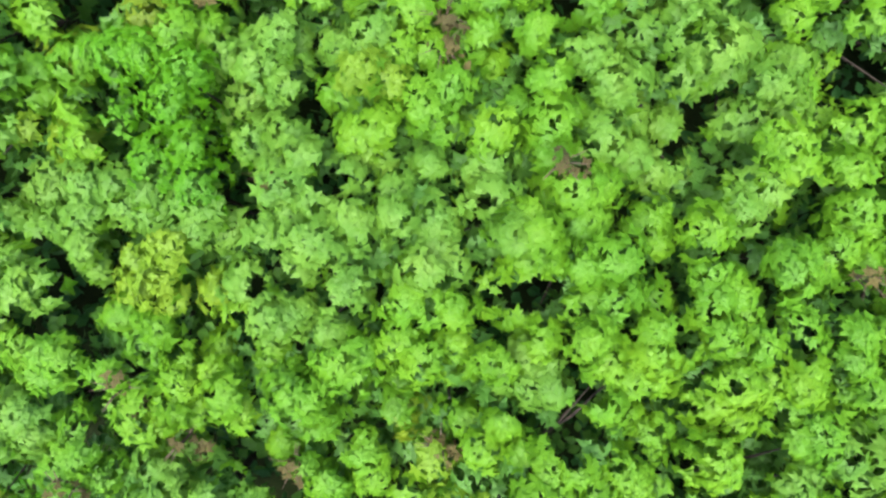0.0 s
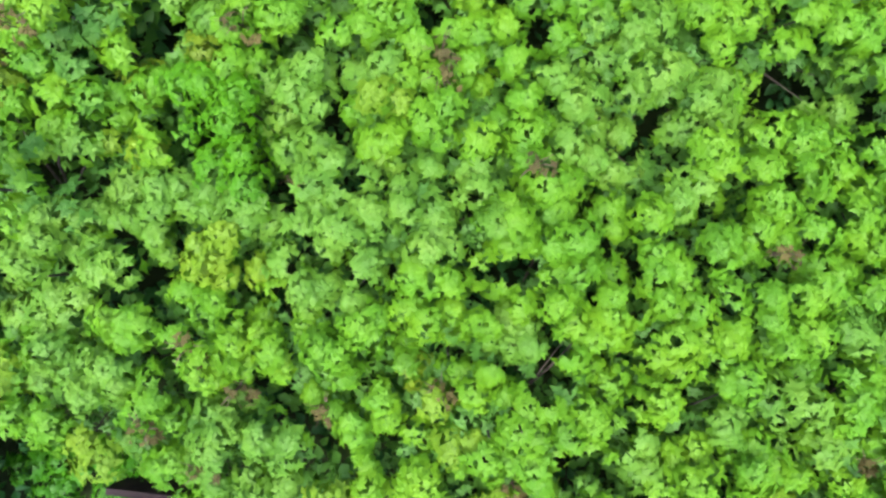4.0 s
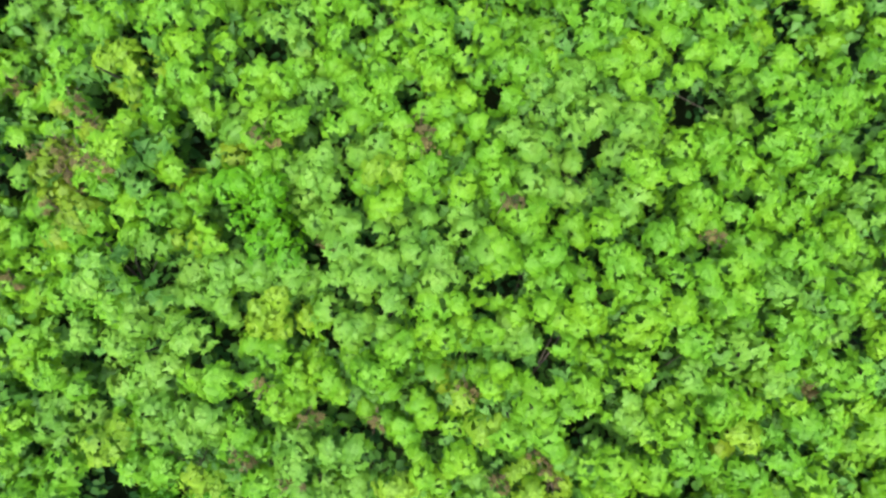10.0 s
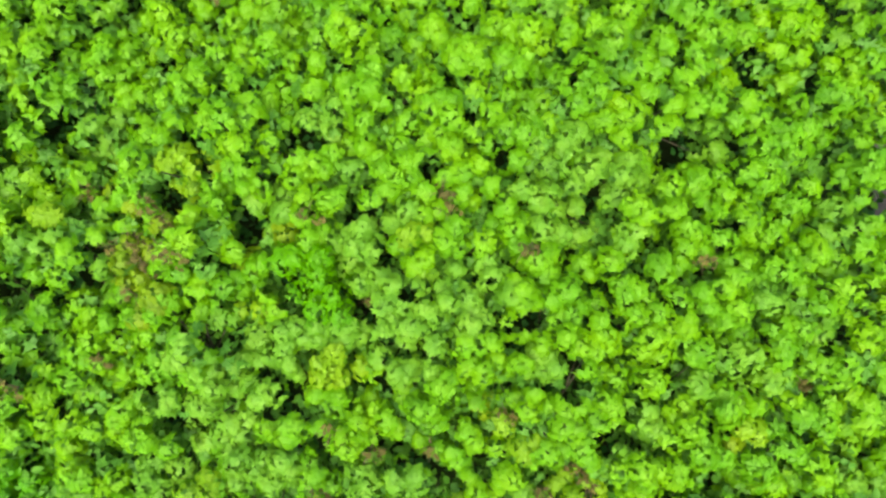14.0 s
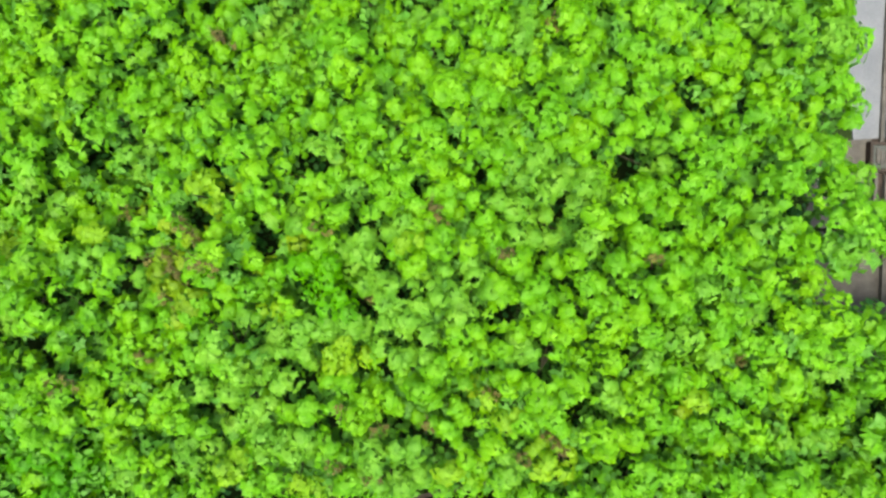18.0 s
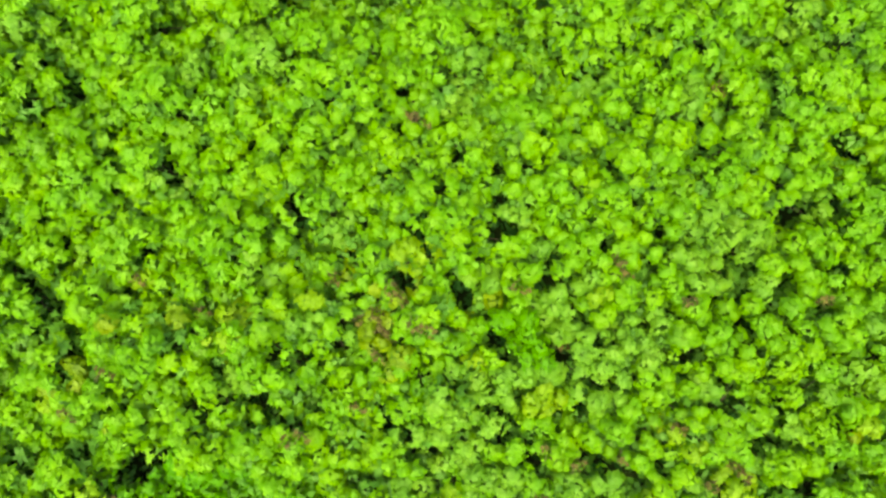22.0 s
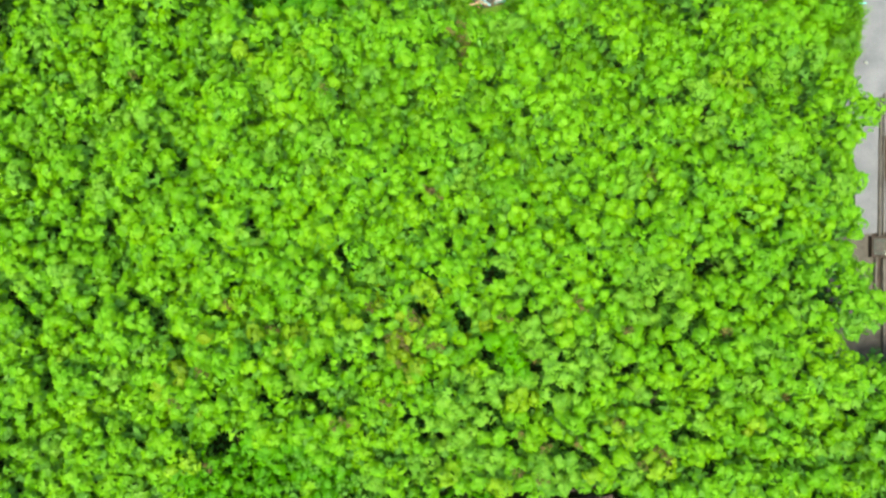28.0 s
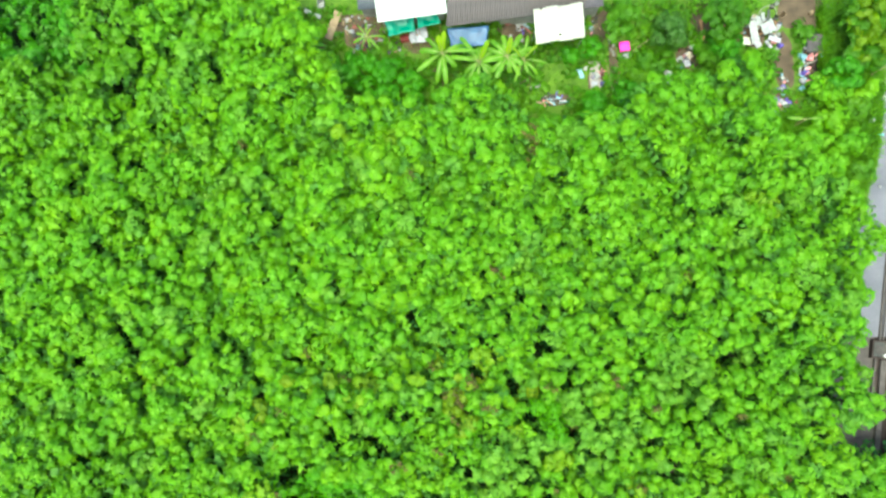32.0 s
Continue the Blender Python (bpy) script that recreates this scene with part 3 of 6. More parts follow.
CREVICES_SOUTH = [(14.05, -6.58, 13.75, -7.53, 0.15), (16.53, -5.02, 17.38, -5.14, 0.24), (15.20, -10.09, 15.81, -9.84, 0.05), (15.81, -9.84, 16.40, -10.22, 0.05), (-0.56, -11.89, -0.57, -12.41, 0.18), (7.35, -14.02, 7.42, -14.46, 0.13), (8.53, -15.18, 9.66, -15.29, 0.14), (14.29, -13.77, 13.84, -14.19, 0.18), (20.86, -14.80, 21.29, -14.72, 0.22), (-3.83, -8.86, -3.75, -9.22, 0.22), (0.12, -6.03, 0.48, -6.11, 0.12)]
DRY_TUFTS = [(4.4, 9.8), (4.4, 9.0), (4.4, 8.2), (1.1, -7.9), (-0.6, -7.5), (0.2, -6.5), (0.4, -7.0), (9.3, -6.4), (5.2, -6.9), (6.8, -9.6), (11.7, -8.3), (5.7, -13.6), (6.8, -14.3), (8.7, -14.3), (11.0, -13.3), (12.0, -15.7), (13.4, -15.5), (20.2, -12.7), (6.5, -16.1), (5.2, -15.5), (17.1, -8.8), (1.7, 0.5), (2.0, 0.2), (-10.4, -5.0), (-2.3, -5.9), (-1.3, -7.7), (1.5, -8.2), (-0.5, -8.2), (-0.7, -9.3), (-0.3, -8.4), (-9.4, -6.9), (-9.7, -6.7), (-1.9, -11.3), (-4.0, -12.0), (-11.8, -8.6), (9.4, -6.9), (13.0, -15.0), (14.1, 0.1), (-13.2, -10.1), (-12.0, -13.8), (-4.6, -12.1), (3.6, 9.1), (4.4, 8.9), (4.2, 7.5), (-9.1, -6.6), (-8.0, -6.7), (-14.7, 8.7), (-3.5, 6.3)]
YELLOWED = [(1.0, -5.7), (-6.7, -7.8), (-6.9, -7.3), (-9.2, -6.8), (-3.3, -6.6), (-10.3, -4.9), (-14.3, -9.7), (-12.9, -13.7), (-1.8, -5.4), (5.6, -11.7), (5.9, -12.0), (0.8, -5.1), (1.4, -5.2), (8.5, -7.7), (18.6, -13.9), (4.4, -16.3), (0.8, -15.6), (3.1, -9.9), (-8.2, 9.1), (-4.5, 8.6), (-20.4, 2.3), (-19.7, 7.9), (20.1, 4.5), (18.3, 5.2), (-7.4, -7.7), (-6.7, -6.7), (-20.9, -7.0), (-12.6, -13.3)]
BRONZED = [(-10.8, -7.0, 1.6), (-6.6, -7.9, 1.6), (-13.4, -8.9, 1.4), (-13.3, -11.6, 1.2), (4.4, 9.0, 1.3), (-0.8, -7.1, 1.8), (-0.3, -7.1, 1.6), (-0.5, -8.1, 1.5), (-9.6, -6.4, 1.8), (10.5, -13.3, 1.2), (0.3, -9.1, 1.4), (-0.7, -6.5, 1.0), (2.3, -7.9, 1.2), (-0.5, -7.4, 1.2), (-0.9, -10.5, 1.3)]
FINE_LEAVED = [(5.4, -8.9, 0.9), (5.9, -9.6, 0.8), (4.9, -8.4, 0.7)]
VIVID = [(-10, -14.5, 2.2), (-12, -15, 2.2), (-7.5, -14.4, 1.6), (-5.2, -16, 1.3),
         (1.3, -18.3, 1.6)]
GREYED = [(8.0, -10.6, 1.6), (9.8, -9.4, 1.3), (13.5, -6.2, 1.8), (7.5, -15.5, 1.4), (3.0, -11.5, 1.6), (6.8, -8.2, 1.0)]
holes = np.array(GAPS_FAR_WEST + GAPS_WEST + GAPS_NORTH_WEST + GAPS_MID_WEST + GAPS_MIDDLE + GAPS_MIDDLE_EAST + GAPS_HEART + GAPS_MID_EAST + GAPS_EAST + GAPS_CORNER)
holes[(holes[:, 1] > -1) | (holes[:, 0] < -3), 2] *= 0.7  # the outer gaps are narrow
for x0, y0, x1, y1, r in CREVICES + CREVICES_SOUTH:  # long gaps between crowns
    steps = np.linspace(0, 1, 2 + int(math.hypot(x1 - x0, y1 - y0) / 0.22))
    holes = np.concatenate([holes, np.stack([x0 + (x1 - x0) * steps, y0 + (y1 - y0) * steps, np.full(len(steps), r)], 1)])
gaps, gap_r = holes[:, :2], holes[:, 2]
wood = np.random.default_rng(7)
SOUTH_EDGE = [(0.3, -16.9), (1.1, -16.55), (4.2, -17.15), (6.6, -17.4), (10.2, -17.0), (11.4, -17.4)]


def in_wood(x, y, margin=0.0):
    top = np.interp(x, [p[0] for p in NORTH_EDGE], [p[1] for p in NORTH_EDGE])
    ok = (y < top - margin) & (x < np.interp(y, [p[1] for p in EAST_EDGE], [p[0] for p in EAST_EDGE]) - 0.28 - margin + 0.1 * np.sin(y * 4.1)) & (x > -36) & (y > -27)
    inside = (x > 0.3 - margin) & (x < 11.4 + margin) & (y < np.interp(x, [p[0] for p in SOUTH_EDGE], [p[1] for p in SOUTH_EDGE]) + margin)
    return ok & ~inside


def near(points, x, y):
    """Distance of every place to the nearest of the points."""
    p = np.asarray(points, float)
    return np.sqrt(((x[:, None] - p[:, 0]) ** 2 + (y[:, None] - p[:, 1]) ** 2).min(1))


def hexgrid(step, jitter, x0=-36, x1=33, y0=-27, y1=20):
    gx, gy = np.meshgrid(np.arange(x0, x1, step), np.arange(y0, y1, step * 0.866))
    gx = gx + (np.arange(gx.shape[0]) % 2)[:, None] * step / 2
    return (gx + wood.uniform(-jitter, jitter, gx.shape)).ravel(), (gy + wood.uniform(-jitter, jitter, gy.shape)).ravel()


tx, ty = hexgrid(2.75, 0.75)
keep = in_wood(tx, ty, 0.55)
tx, ty = tx[keep], ty[keep]
for _ in range(3):  # trunks stand away from the gaps
    d = np.stack([tx, ty], 1)[:, None] - gaps[None]
    r = np.sqrt((d**2).sum(-1))
    j = r.argmin(1)
    rows = np.arange(len(tx))
    push = np.clip(0.9 - r[rows, j], 0, 1)[:, None] * d[rows, j] / np.maximum(r[rows, j], 0.05)[:, None]
    tx, ty = tx + push[:, 0], ty + push[:, 1]
ttop = 5.2 + np.clip(wood.normal(0, 0.7, len(tx)), -1.5, 1.1)
vivid_at = np.array([v[:2] for v in VIVID])
tv = near(vivid_at, tx, ty)
ttop = np.where((tv < 2.0) & (ty < -12) & (tx < 3), 3.3, ttop)

cx, cy = hexgrid(0.66, 0.29)
keep = in_wood(cx, cy, -0.15)
cx, cy = cx[keep], cy[keep]
dg = np.sqrt((cx[:, None] - gaps[:, 0]) ** 2 + (cy[:, None] - gaps[:, 1]) ** 2) - gap_r
keep = dg.min(1) > -0.05
cx, cy = cx[keep], cy[keep]
dt = np.sqrt((cx[:, None] - tx) ** 2 + (cy[:, None] - ty) ** 2) - 0.5 * (ttop - 5.15)
for _ in range(4):
    few = np.bincount(dt.argmin(1), minlength=len(tx)) < 8
    dt[:, few] = 99
owner = dt.argmin(1)
# every crown swells into masses about a metre across, some higher than others, with creases between them
sx, sy = hexgrid(1.4, 0.4)
known = np.array([m[:3] for m in MASSES])
keep = near(known[:, :2], sx, sy) > 0.85
sx, sy = np.concatenate([known[:, 0], sx[keep]]), np.concatenate([known[:, 1], sy[keep]])
swell = np.concatenate([known[:, 2], np.clip(wood.normal(0, 0.29, len(sx) - len(known)), -0.7, 0.7)])
swell[len(known):] *= np.where(sy[len(known):] > 2, 1.55, 1.0)  # the northern crowns stand higher over their neighbours
mass = ((cx[:, None] - sx) ** 2 + (cy[:, None] - sy) ** 2).argmin(1)
cx, cy = cx + 0.17 * (sx[mass] - cx), cy + 0.17 * (sy[mass] - cy)
dist = np.hypot(cx - tx[owner], cy - ty[owner])
off = np.hypot(cx - sx[mass], cy - sy[mass])
level = np.where(mass < len(known), 4.8 + 0.05 * swell[mass], ttop[owner] - np.minimum(1.3 * (dist / 1.7) ** 2, 1.7))
cz = level + swell[mass] - np.minimum(0.8 * (off / 0.7) ** 2, 1.15) + wood.normal(0, 0.12, len(cx))
cr = (0.25 + 0.24 * wood.random(len(cx)) ** 0.8) * np.where(cy > 2, 1.12, 1.0)
smooth = (((cx[:, None] - [f[0] for f in FINE_LEAVED]) ** 2 + (cy[:, None] - [f[1] for f in FINE_LEAVED]) ** 2) < 0.8).any(1)
cz = np.where(smooth, 5.3 - 0.25 * np.hypot(cx - 5.4, cy + 8.9), cz)  # one low even crown among the clumpy ones
inner = np.zeros(len(cx), bool)
# a second layer of clumps a little deeper in the crowns
bx, by = hexgrid(0.7, 0.25)
keep = in_wood(bx, by, 0.0)
bx, by = bx[keep], by[keep]
dg = np.sqrt((bx[:, None] - gaps[:, 0]) ** 2 + (by[:, None] - gaps[:, 1]) ** 2) - gap_r
keep = dg.min(1) > 0.22
bx, by = bx[keep], by[keep]
db = np.sqrt((bx[:, None] - tx) ** 2 + (by[:, None] - ty) ** 2) - 0.5 * (ttop - 5.15)
db[:, np.bincount(owner, minlength=len(tx)) < 1] = 99
ob_ = db.argmin(1)
bz = ttop[ob_] - np.minimum(1.3 * (np.hypot(bx - tx[ob_], by - ty[ob_]) / 1.7) ** 2, 1.7) - wood.uniform(0.5, 0.85, len(bx))
for k in range(0, len(bx), 400):  # they stay below the clumps round them
    by_them = np.argsort((bx[k : k + 400, None] - cx) ** 2 + (by[k : k + 400, None] - cy) ** 2, axis=1)[:, :3]
    bz[k : k + 400] = np.minimum(bz[k : k + 400], cz[by_them].mean(1) - 0.4)
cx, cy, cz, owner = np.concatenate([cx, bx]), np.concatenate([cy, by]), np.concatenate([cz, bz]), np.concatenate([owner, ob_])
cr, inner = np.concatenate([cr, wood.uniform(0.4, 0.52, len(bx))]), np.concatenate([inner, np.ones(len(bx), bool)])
tint = np.full(len(cx), "green", dtype=object)
tree_kind = wood.choice(["green", "green", "green", "green", "green", "fresh", "fresh"], len(tx))
tint[:] = tree_kind[owner]
mass_kind = wood.choice(["green", "fresh", "grey", "old", ""], len(sx), p=[0.14, 0.16, 0.07, 0.03, 0.6])
mass_kind = mass_kind.astype(object)
mass_kind[: len(MASSES)] = [m[3] for m in MASSES]
mass_kind[swell < -0.46] = "old"  # low masses take the darker leaves, valley shade put into their colour
at = ((cx[:, None] - sx) ** 2 + (cy[:, None] - sy) ** 2).argmin(1)
tint = np.where(mass_kind[at] == "", tint, mass_kind[at])
g = np.asarray(GREYED)
tint[(((cx[:, None] - g[:, 0]) ** 2 + (cy[:, None] - g[:, 1]) ** 2) < g[:, 2] ** 2).any(1)] = "grey"
v = np.asarray(VIVID)
tint[(((cx[:, None] - v[:, 0]) ** 2 + (cy[:, None] - v[:, 1]) ** 2) < v[:, 2] ** 2).any(1)] = "vivid"
b_ = np.asarray(BRONZED)
zone = (((cx[:, None] - b_[:, 0]) ** 2 + (cy[:, None] - b_[:, 1]) ** 2) < b_[:, 2] ** 2).any(1)
tint[zone & (wood.random(len(cx)) < 0.2)] = "bronze"
f = np.asarray(FINE_LEAVED)
tint[(((cx[:, None] - f[:, 0]) ** 2 + (cy[:, None] - f[:, 1]) ** 2) < f[:, 2] ** 2).any(1)] = "fine"
tint[(cx < -21) & (cy > 9.5) & (cx * 0.55 + 25 < cy)] = "old"  # dark green trees in the far corner, lens falloff put into their colour
tint[(cx < -26) & (cy > 14)] = "lush"
tint[near(YELLOWED, cx, cy) < 0.55] = "yellow"
tufts = np.asarray(DRY_TUFTS)
tuft_owner = ((tufts[:, None, 0] - tx) ** 2 + (tufts[:, None, 1] - ty) ** 2).argmin(1)

WORDS = {"green": "mid-green", "fresh": "fresh yellow-green", "grey": "dull grey-green", "vivid": "vivid green", "fine": "fine-leaved green", "yellow": "yellowing", "dry": "mid-green"}


def tree(i):
    """One tree of the wood: tapered trunk, limbs to its clumps, crown of leaf clumps by tint."""
    own = np.flatnonzero(owner == i)
    if len(own) < 1:
        return
    x, y, top = tx[i], ty[i], ttop[i]
    size = "tall" if top > 5.5 else ("low" if top < 4.6 else "medium-high")
    root = thing("tree", x, y, -0.05, 0, f"{size} broadleaf tree with a dense {WORDS[tree_kind[i]]} clumpy crown", "tree", "trees of the wood")
    rel = np.stack([cx[own] - x, cy[own] - y, cz[own]], 1)
    bm = bmesh.new()
    lean = wood.uniform(-0.2, 0.2, 2)
    fork = Vector((lean[0], lean[1], top * 0.55))
    tube(bm, [(0, 0, 0), (lean[0] * 0.3, lean[1] * 0.3, 0.6), tuple(fork), (lean[0] * 1.2, lean[1] * 1.2, top - 0.5)], [0.12, 0.09, 0.065, 0.02], 6)
    part("trunk", bm, BARK, root)
    for k in wood.permutation(len(own))[:4]:
        bm = bmesh.new()
        end = Vector(rel[k]) - Vector((0, 0, 0.12))
        mid = fork.lerp(end, 0.5) + Vector((0, 0, 0.12))
        tube(bm, [fork - Vector((0, 0, 0.3)), mid, end], [0.04, 0.028, 0.01], 5)
        part("limb", bm, BARK, root)
    fine = (-4 < x < 26) and (-20.5 < y < 15)
    broad = (3 < x < 18) and (-17 < y < -4)
    for kind, deep in sorted(set(zip(tint[own], inner[own]))):
        sel = (tint[own] == kind) & (inner[own] == deep)
        count, size, blades = (49, 0.12, 6) if fine else (32, 0.165, 5)
        if broad:
            count, size = 90, 0.092
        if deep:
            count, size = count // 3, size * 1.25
        if kind in ("vivid", "fine"):
            count, size = int(count * 1.6), size * 0.7
        name = "yellow_foliage" if kind == "yellow" else "bronze_foliage" if kind == "bronze" else ("inner_crown" if deep else "crown")
        # deep clumps take the leaf colour that has shade put into it
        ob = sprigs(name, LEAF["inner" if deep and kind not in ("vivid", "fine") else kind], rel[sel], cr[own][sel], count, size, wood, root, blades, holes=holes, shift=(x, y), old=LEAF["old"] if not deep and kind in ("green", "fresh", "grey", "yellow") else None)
        if ob and kind == "yellow":
            ob["label"] = "yellowing leaves"
        if ob and kind == "bronze":
            ob["label"] = "bronzed olive leaves"
    for k in np.flatnonzero(tuft_owner == i):
        by_ = np.hypot(cx - tufts[k][0], cy - tufts[k][1]) < 0.55
        h = float((cz + 0.85 * cr)[by_].max()) if by_.any() else top - 0.4
        c = np.array([[tufts[k][0] - x, tufts[k][1] - y, h], [tufts[k][0] - x + 0.25, tufts[k][1] - y - 0.2, h - 0.1]])
        ob = sprigs("dry_foliage", LEAF["dry"], c, np.array([0.2, 0.16]), 9, 0.085, wood, root, 5)
        ob["label"] = "withered reddish-brown leaves"
        bm = bmesh.new()
        for a in wood.uniform(0, 6.28, 5):
            p = Vector(c[0])
            tube(bm, [p - Vector((0, 0, 0.4)), p + Vector((math.cos(a) * 0.2, math.sin(a) * 0.2, 0.05)), p + Vector((math.cos(a) * 0.42, math.sin(a) * 0.42, 0.12))], [0.018, 0.013, 0.005], 4)
        part("dead_branch", bm, TWIG, root, "bare dead branch")


for i in range(len(tx)):
    tree(i)

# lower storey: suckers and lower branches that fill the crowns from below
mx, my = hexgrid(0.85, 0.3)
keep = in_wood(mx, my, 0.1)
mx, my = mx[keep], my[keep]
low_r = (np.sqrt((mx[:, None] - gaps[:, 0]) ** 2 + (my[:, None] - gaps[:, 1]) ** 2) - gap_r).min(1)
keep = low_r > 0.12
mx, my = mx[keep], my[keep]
# drawn in the inner leaf colour, shade already put into it
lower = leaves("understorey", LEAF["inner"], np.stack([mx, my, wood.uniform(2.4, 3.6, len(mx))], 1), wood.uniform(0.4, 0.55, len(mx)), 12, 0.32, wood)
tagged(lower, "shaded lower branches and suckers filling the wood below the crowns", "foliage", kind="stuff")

# undergrowth below the trees, their shade put into its dark leaf colour
ux, uy = hexgrid(0.8, 0.3)
keep = in_wood(ux, uy, -0.4)
ux, uy = ux[keep], uy[keep]
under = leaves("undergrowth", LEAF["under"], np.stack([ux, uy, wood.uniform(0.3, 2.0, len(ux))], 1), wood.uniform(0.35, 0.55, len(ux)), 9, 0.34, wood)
tagged(under, "shade-darkened green undergrowth on soil beneath the trees", "undergrowth", kind="stuff")

# ---- materials of the yards and the road ----
CONCRETE = surface("road_concrete", (0.08, 0.076, 0.102), (0.128, 0.121, 0.157), 0.6, 0.9, 0, 0.3, 12)
KERB = surface("kerb_concrete", (0.034, 0.0265, 0.0275), (0.078, 0.063, 0.064), 2, 0.9, 0, 0.4, 20)
MUD = surface("trodden_earth", (0.036, 0.023, 0.014), (0.092, 0.06, 0.039), 1.2, 0.95, 0, 0.6, 14, 0.03)
WET = surface("dark_drain_mud", (0.014, 0.009, 0.0085), (0.04, 0.025, 0.024), 2, 0.75, 0, 0.4, 14, 0.01, 0.2)
TURF = surface("turf", (0.038, 0.085, 0.003), (0.08, 0.15, 0.006), 1.5, 0.95, 0, 0.8, 22, 0.04)
PLASTIC = surface("whitish_plastic", (0.1615, 0.1615, 0.17), (0.289, 0.289, 0.2975), 5, 0.5, 0, 0.3, 14)
WHITE_METAL = surface("white_roof_sheet", (0.42, 0.42, 0.43), (0.55, 0.55, 0.56), 1.2, 0.45, 0, 0.1, 18)
CREAM_METAL = surface("cream_roof_sheet", (0.324, 0.3015, 0.27), (0.423, 0.4005, 0.369), 1.2, 0.5, 0, 0.1, 18)
GREY_ROOF = surface("fibre_cement_roof", (0.06225, 0.0498, 0.05561), (0.1203, 0.0996, 0.1096), 0.9, 0.9, 0, 0.3, 16)
SLATE_ROOF = surface("blue_grey_roof", (0.02625, 0.03, 0.04875), (0.0525, 0.0585, 0.0825), 1.5, 0.6, 0, 0.2, 16)
MAROON_ROOF = surface("brown_purple_roof", (0.06972, 0.04482, 0.0498), (0.1195, 0.08466, 0.08964), 1.4, 0.7, 0, 0.25, 18)
TEAL = surface("teal_tarpaulin", (0, 0.1279, 0.08364), (0.00492, 0.2066, 0.1427), 2, 0.5, 0, 0.2, 9)
BLUE = surface("blue_tarpaulin", (0.01105, 0.04675, 0.1445), (0.0255, 0.085, 0.2125), 2, 0.5, 0, 0.2, 9)
PINK = surface("pink_plastic", (0.63, 0.009, 0.297), (0.765, 0.018, 0.405), 3, 0.4, 0, 0.05, 20)
RED = surface("red_plastic", (0.136, 0.01275, 0.0153), (0.238, 0.02975, 0.034), 3, 0.5, 0, 0.1, 20)
MAROON = surface("maroon_cloth", (0.13, 0.04, 0.035), (0.24, 0.08, 0.07), 3, 0.9, 0, 0.3, 20)
SKYBLUE = surface("light_blue_plastic", (0.112, 0.2352, 0.336), (0.1904, 0.3248, 0.4144), 3, 0.4, 0, 0.1, 20)
NAVY = surface("indigo_cloth", (0.05, 0.03, 0.2), (0.11, 0.07, 0.36), 3, 0.9, 0, 0.3, 20)
ROSE = surface("rose_cloth", (0.5, 0.16, 0.2), (0.68, 0.28, 0.32), 3, 0.9, 0, 0.3, 20)
LILAC = surface("grey_lilac_plastic", (0.1904, 0.1848, 0.2352), (0.308, 0.2968, 0.3472), 3, 0.6, 0, 0.1, 20)
BLACK = surface("black_rubber", (0.012, 0.012, 0.013), (0.035, 0.035, 0.037), 4, 0.7, 0, 0.2, 30)
PLANK = surface("weathered_plank", (0.168, 0.112, 0.0672), (0.2912, 0.2072, 0.1344), 3, 0.85, 0, 0.4, 30)
RUSTWOOD = surface("reddish_plank", (0.16, 0.072, 0.032), (0.304, 0.16, 0.08), 3, 0.85, 0, 0.4, 30)
PIPE = surface("grey_pipe", (0.1536, 0.144, 0.1344), (0.24, 0.2256, 0.2112), 3, 0.5, 0, 0.1, 20)
CYAN = surface("cyan_pipe", (0.1, 0.5, 0.58), (0.2, 0.66, 0.72), 3, 0.4, 0, 0.1, 20)
CARBLUE = surface("blue_car_paint", (0.05, 0.25, 0.55), (0.07, 0.3, 0.62), 0.5, 0.25, 0, 0.02, 60)
PSEUDOSTEM = surface("banana_stem", (0.12, 0.15, 0.04), (0.24, 0.24, 0.09), 5, 0.6, 0, 0.3, 25)
WALL = surface("grey_block_wall", (0.16, 0.152, 0.144), (0.288, 0.272, 0.256), 1.5, 0.9, 0, 0.4, 18)
GLASS, _nt, _b = material("car_glass")
_b.inputs["Base Color"].default_value, _b.inputs["Roughness"].default_value = (0.015, 0.018, 0.02, 1), 0.05

# ---- road, kerb and drain along the east side ----
bm = bmesh.new()
box(bm, 27.6, 40.0, -4.3, 60.0, -0.3, 0.0)
tagged(part("road", bm, CONCRETE), "pale grey concrete road beside the wood", "road", kind="structure")
bm = bmesh.new()
box(bm, 25.4, 28.4, -14.0, -4.3, -0.3, -0.02)
tagged(part("pavement", bm, KERB), "grey concrete apron under the trees", "pavement", kind="structure")
bm = bmesh.new()
box(bm, 28.4, 34.0, -16.0, -4.3, -0.3, -0.03)
tagged(part("drain_bed", bm, WET), "dark wet mud in a drain", "ground", kind="structure")
bm = bmesh.new()
box(bm, 29.5, 34.0, -4.3, 1.6, -0.1, 0.012)
tagged(part("drain_margin", bm, WET), "dark brown silt beside the drain", "ground", kind="structure")
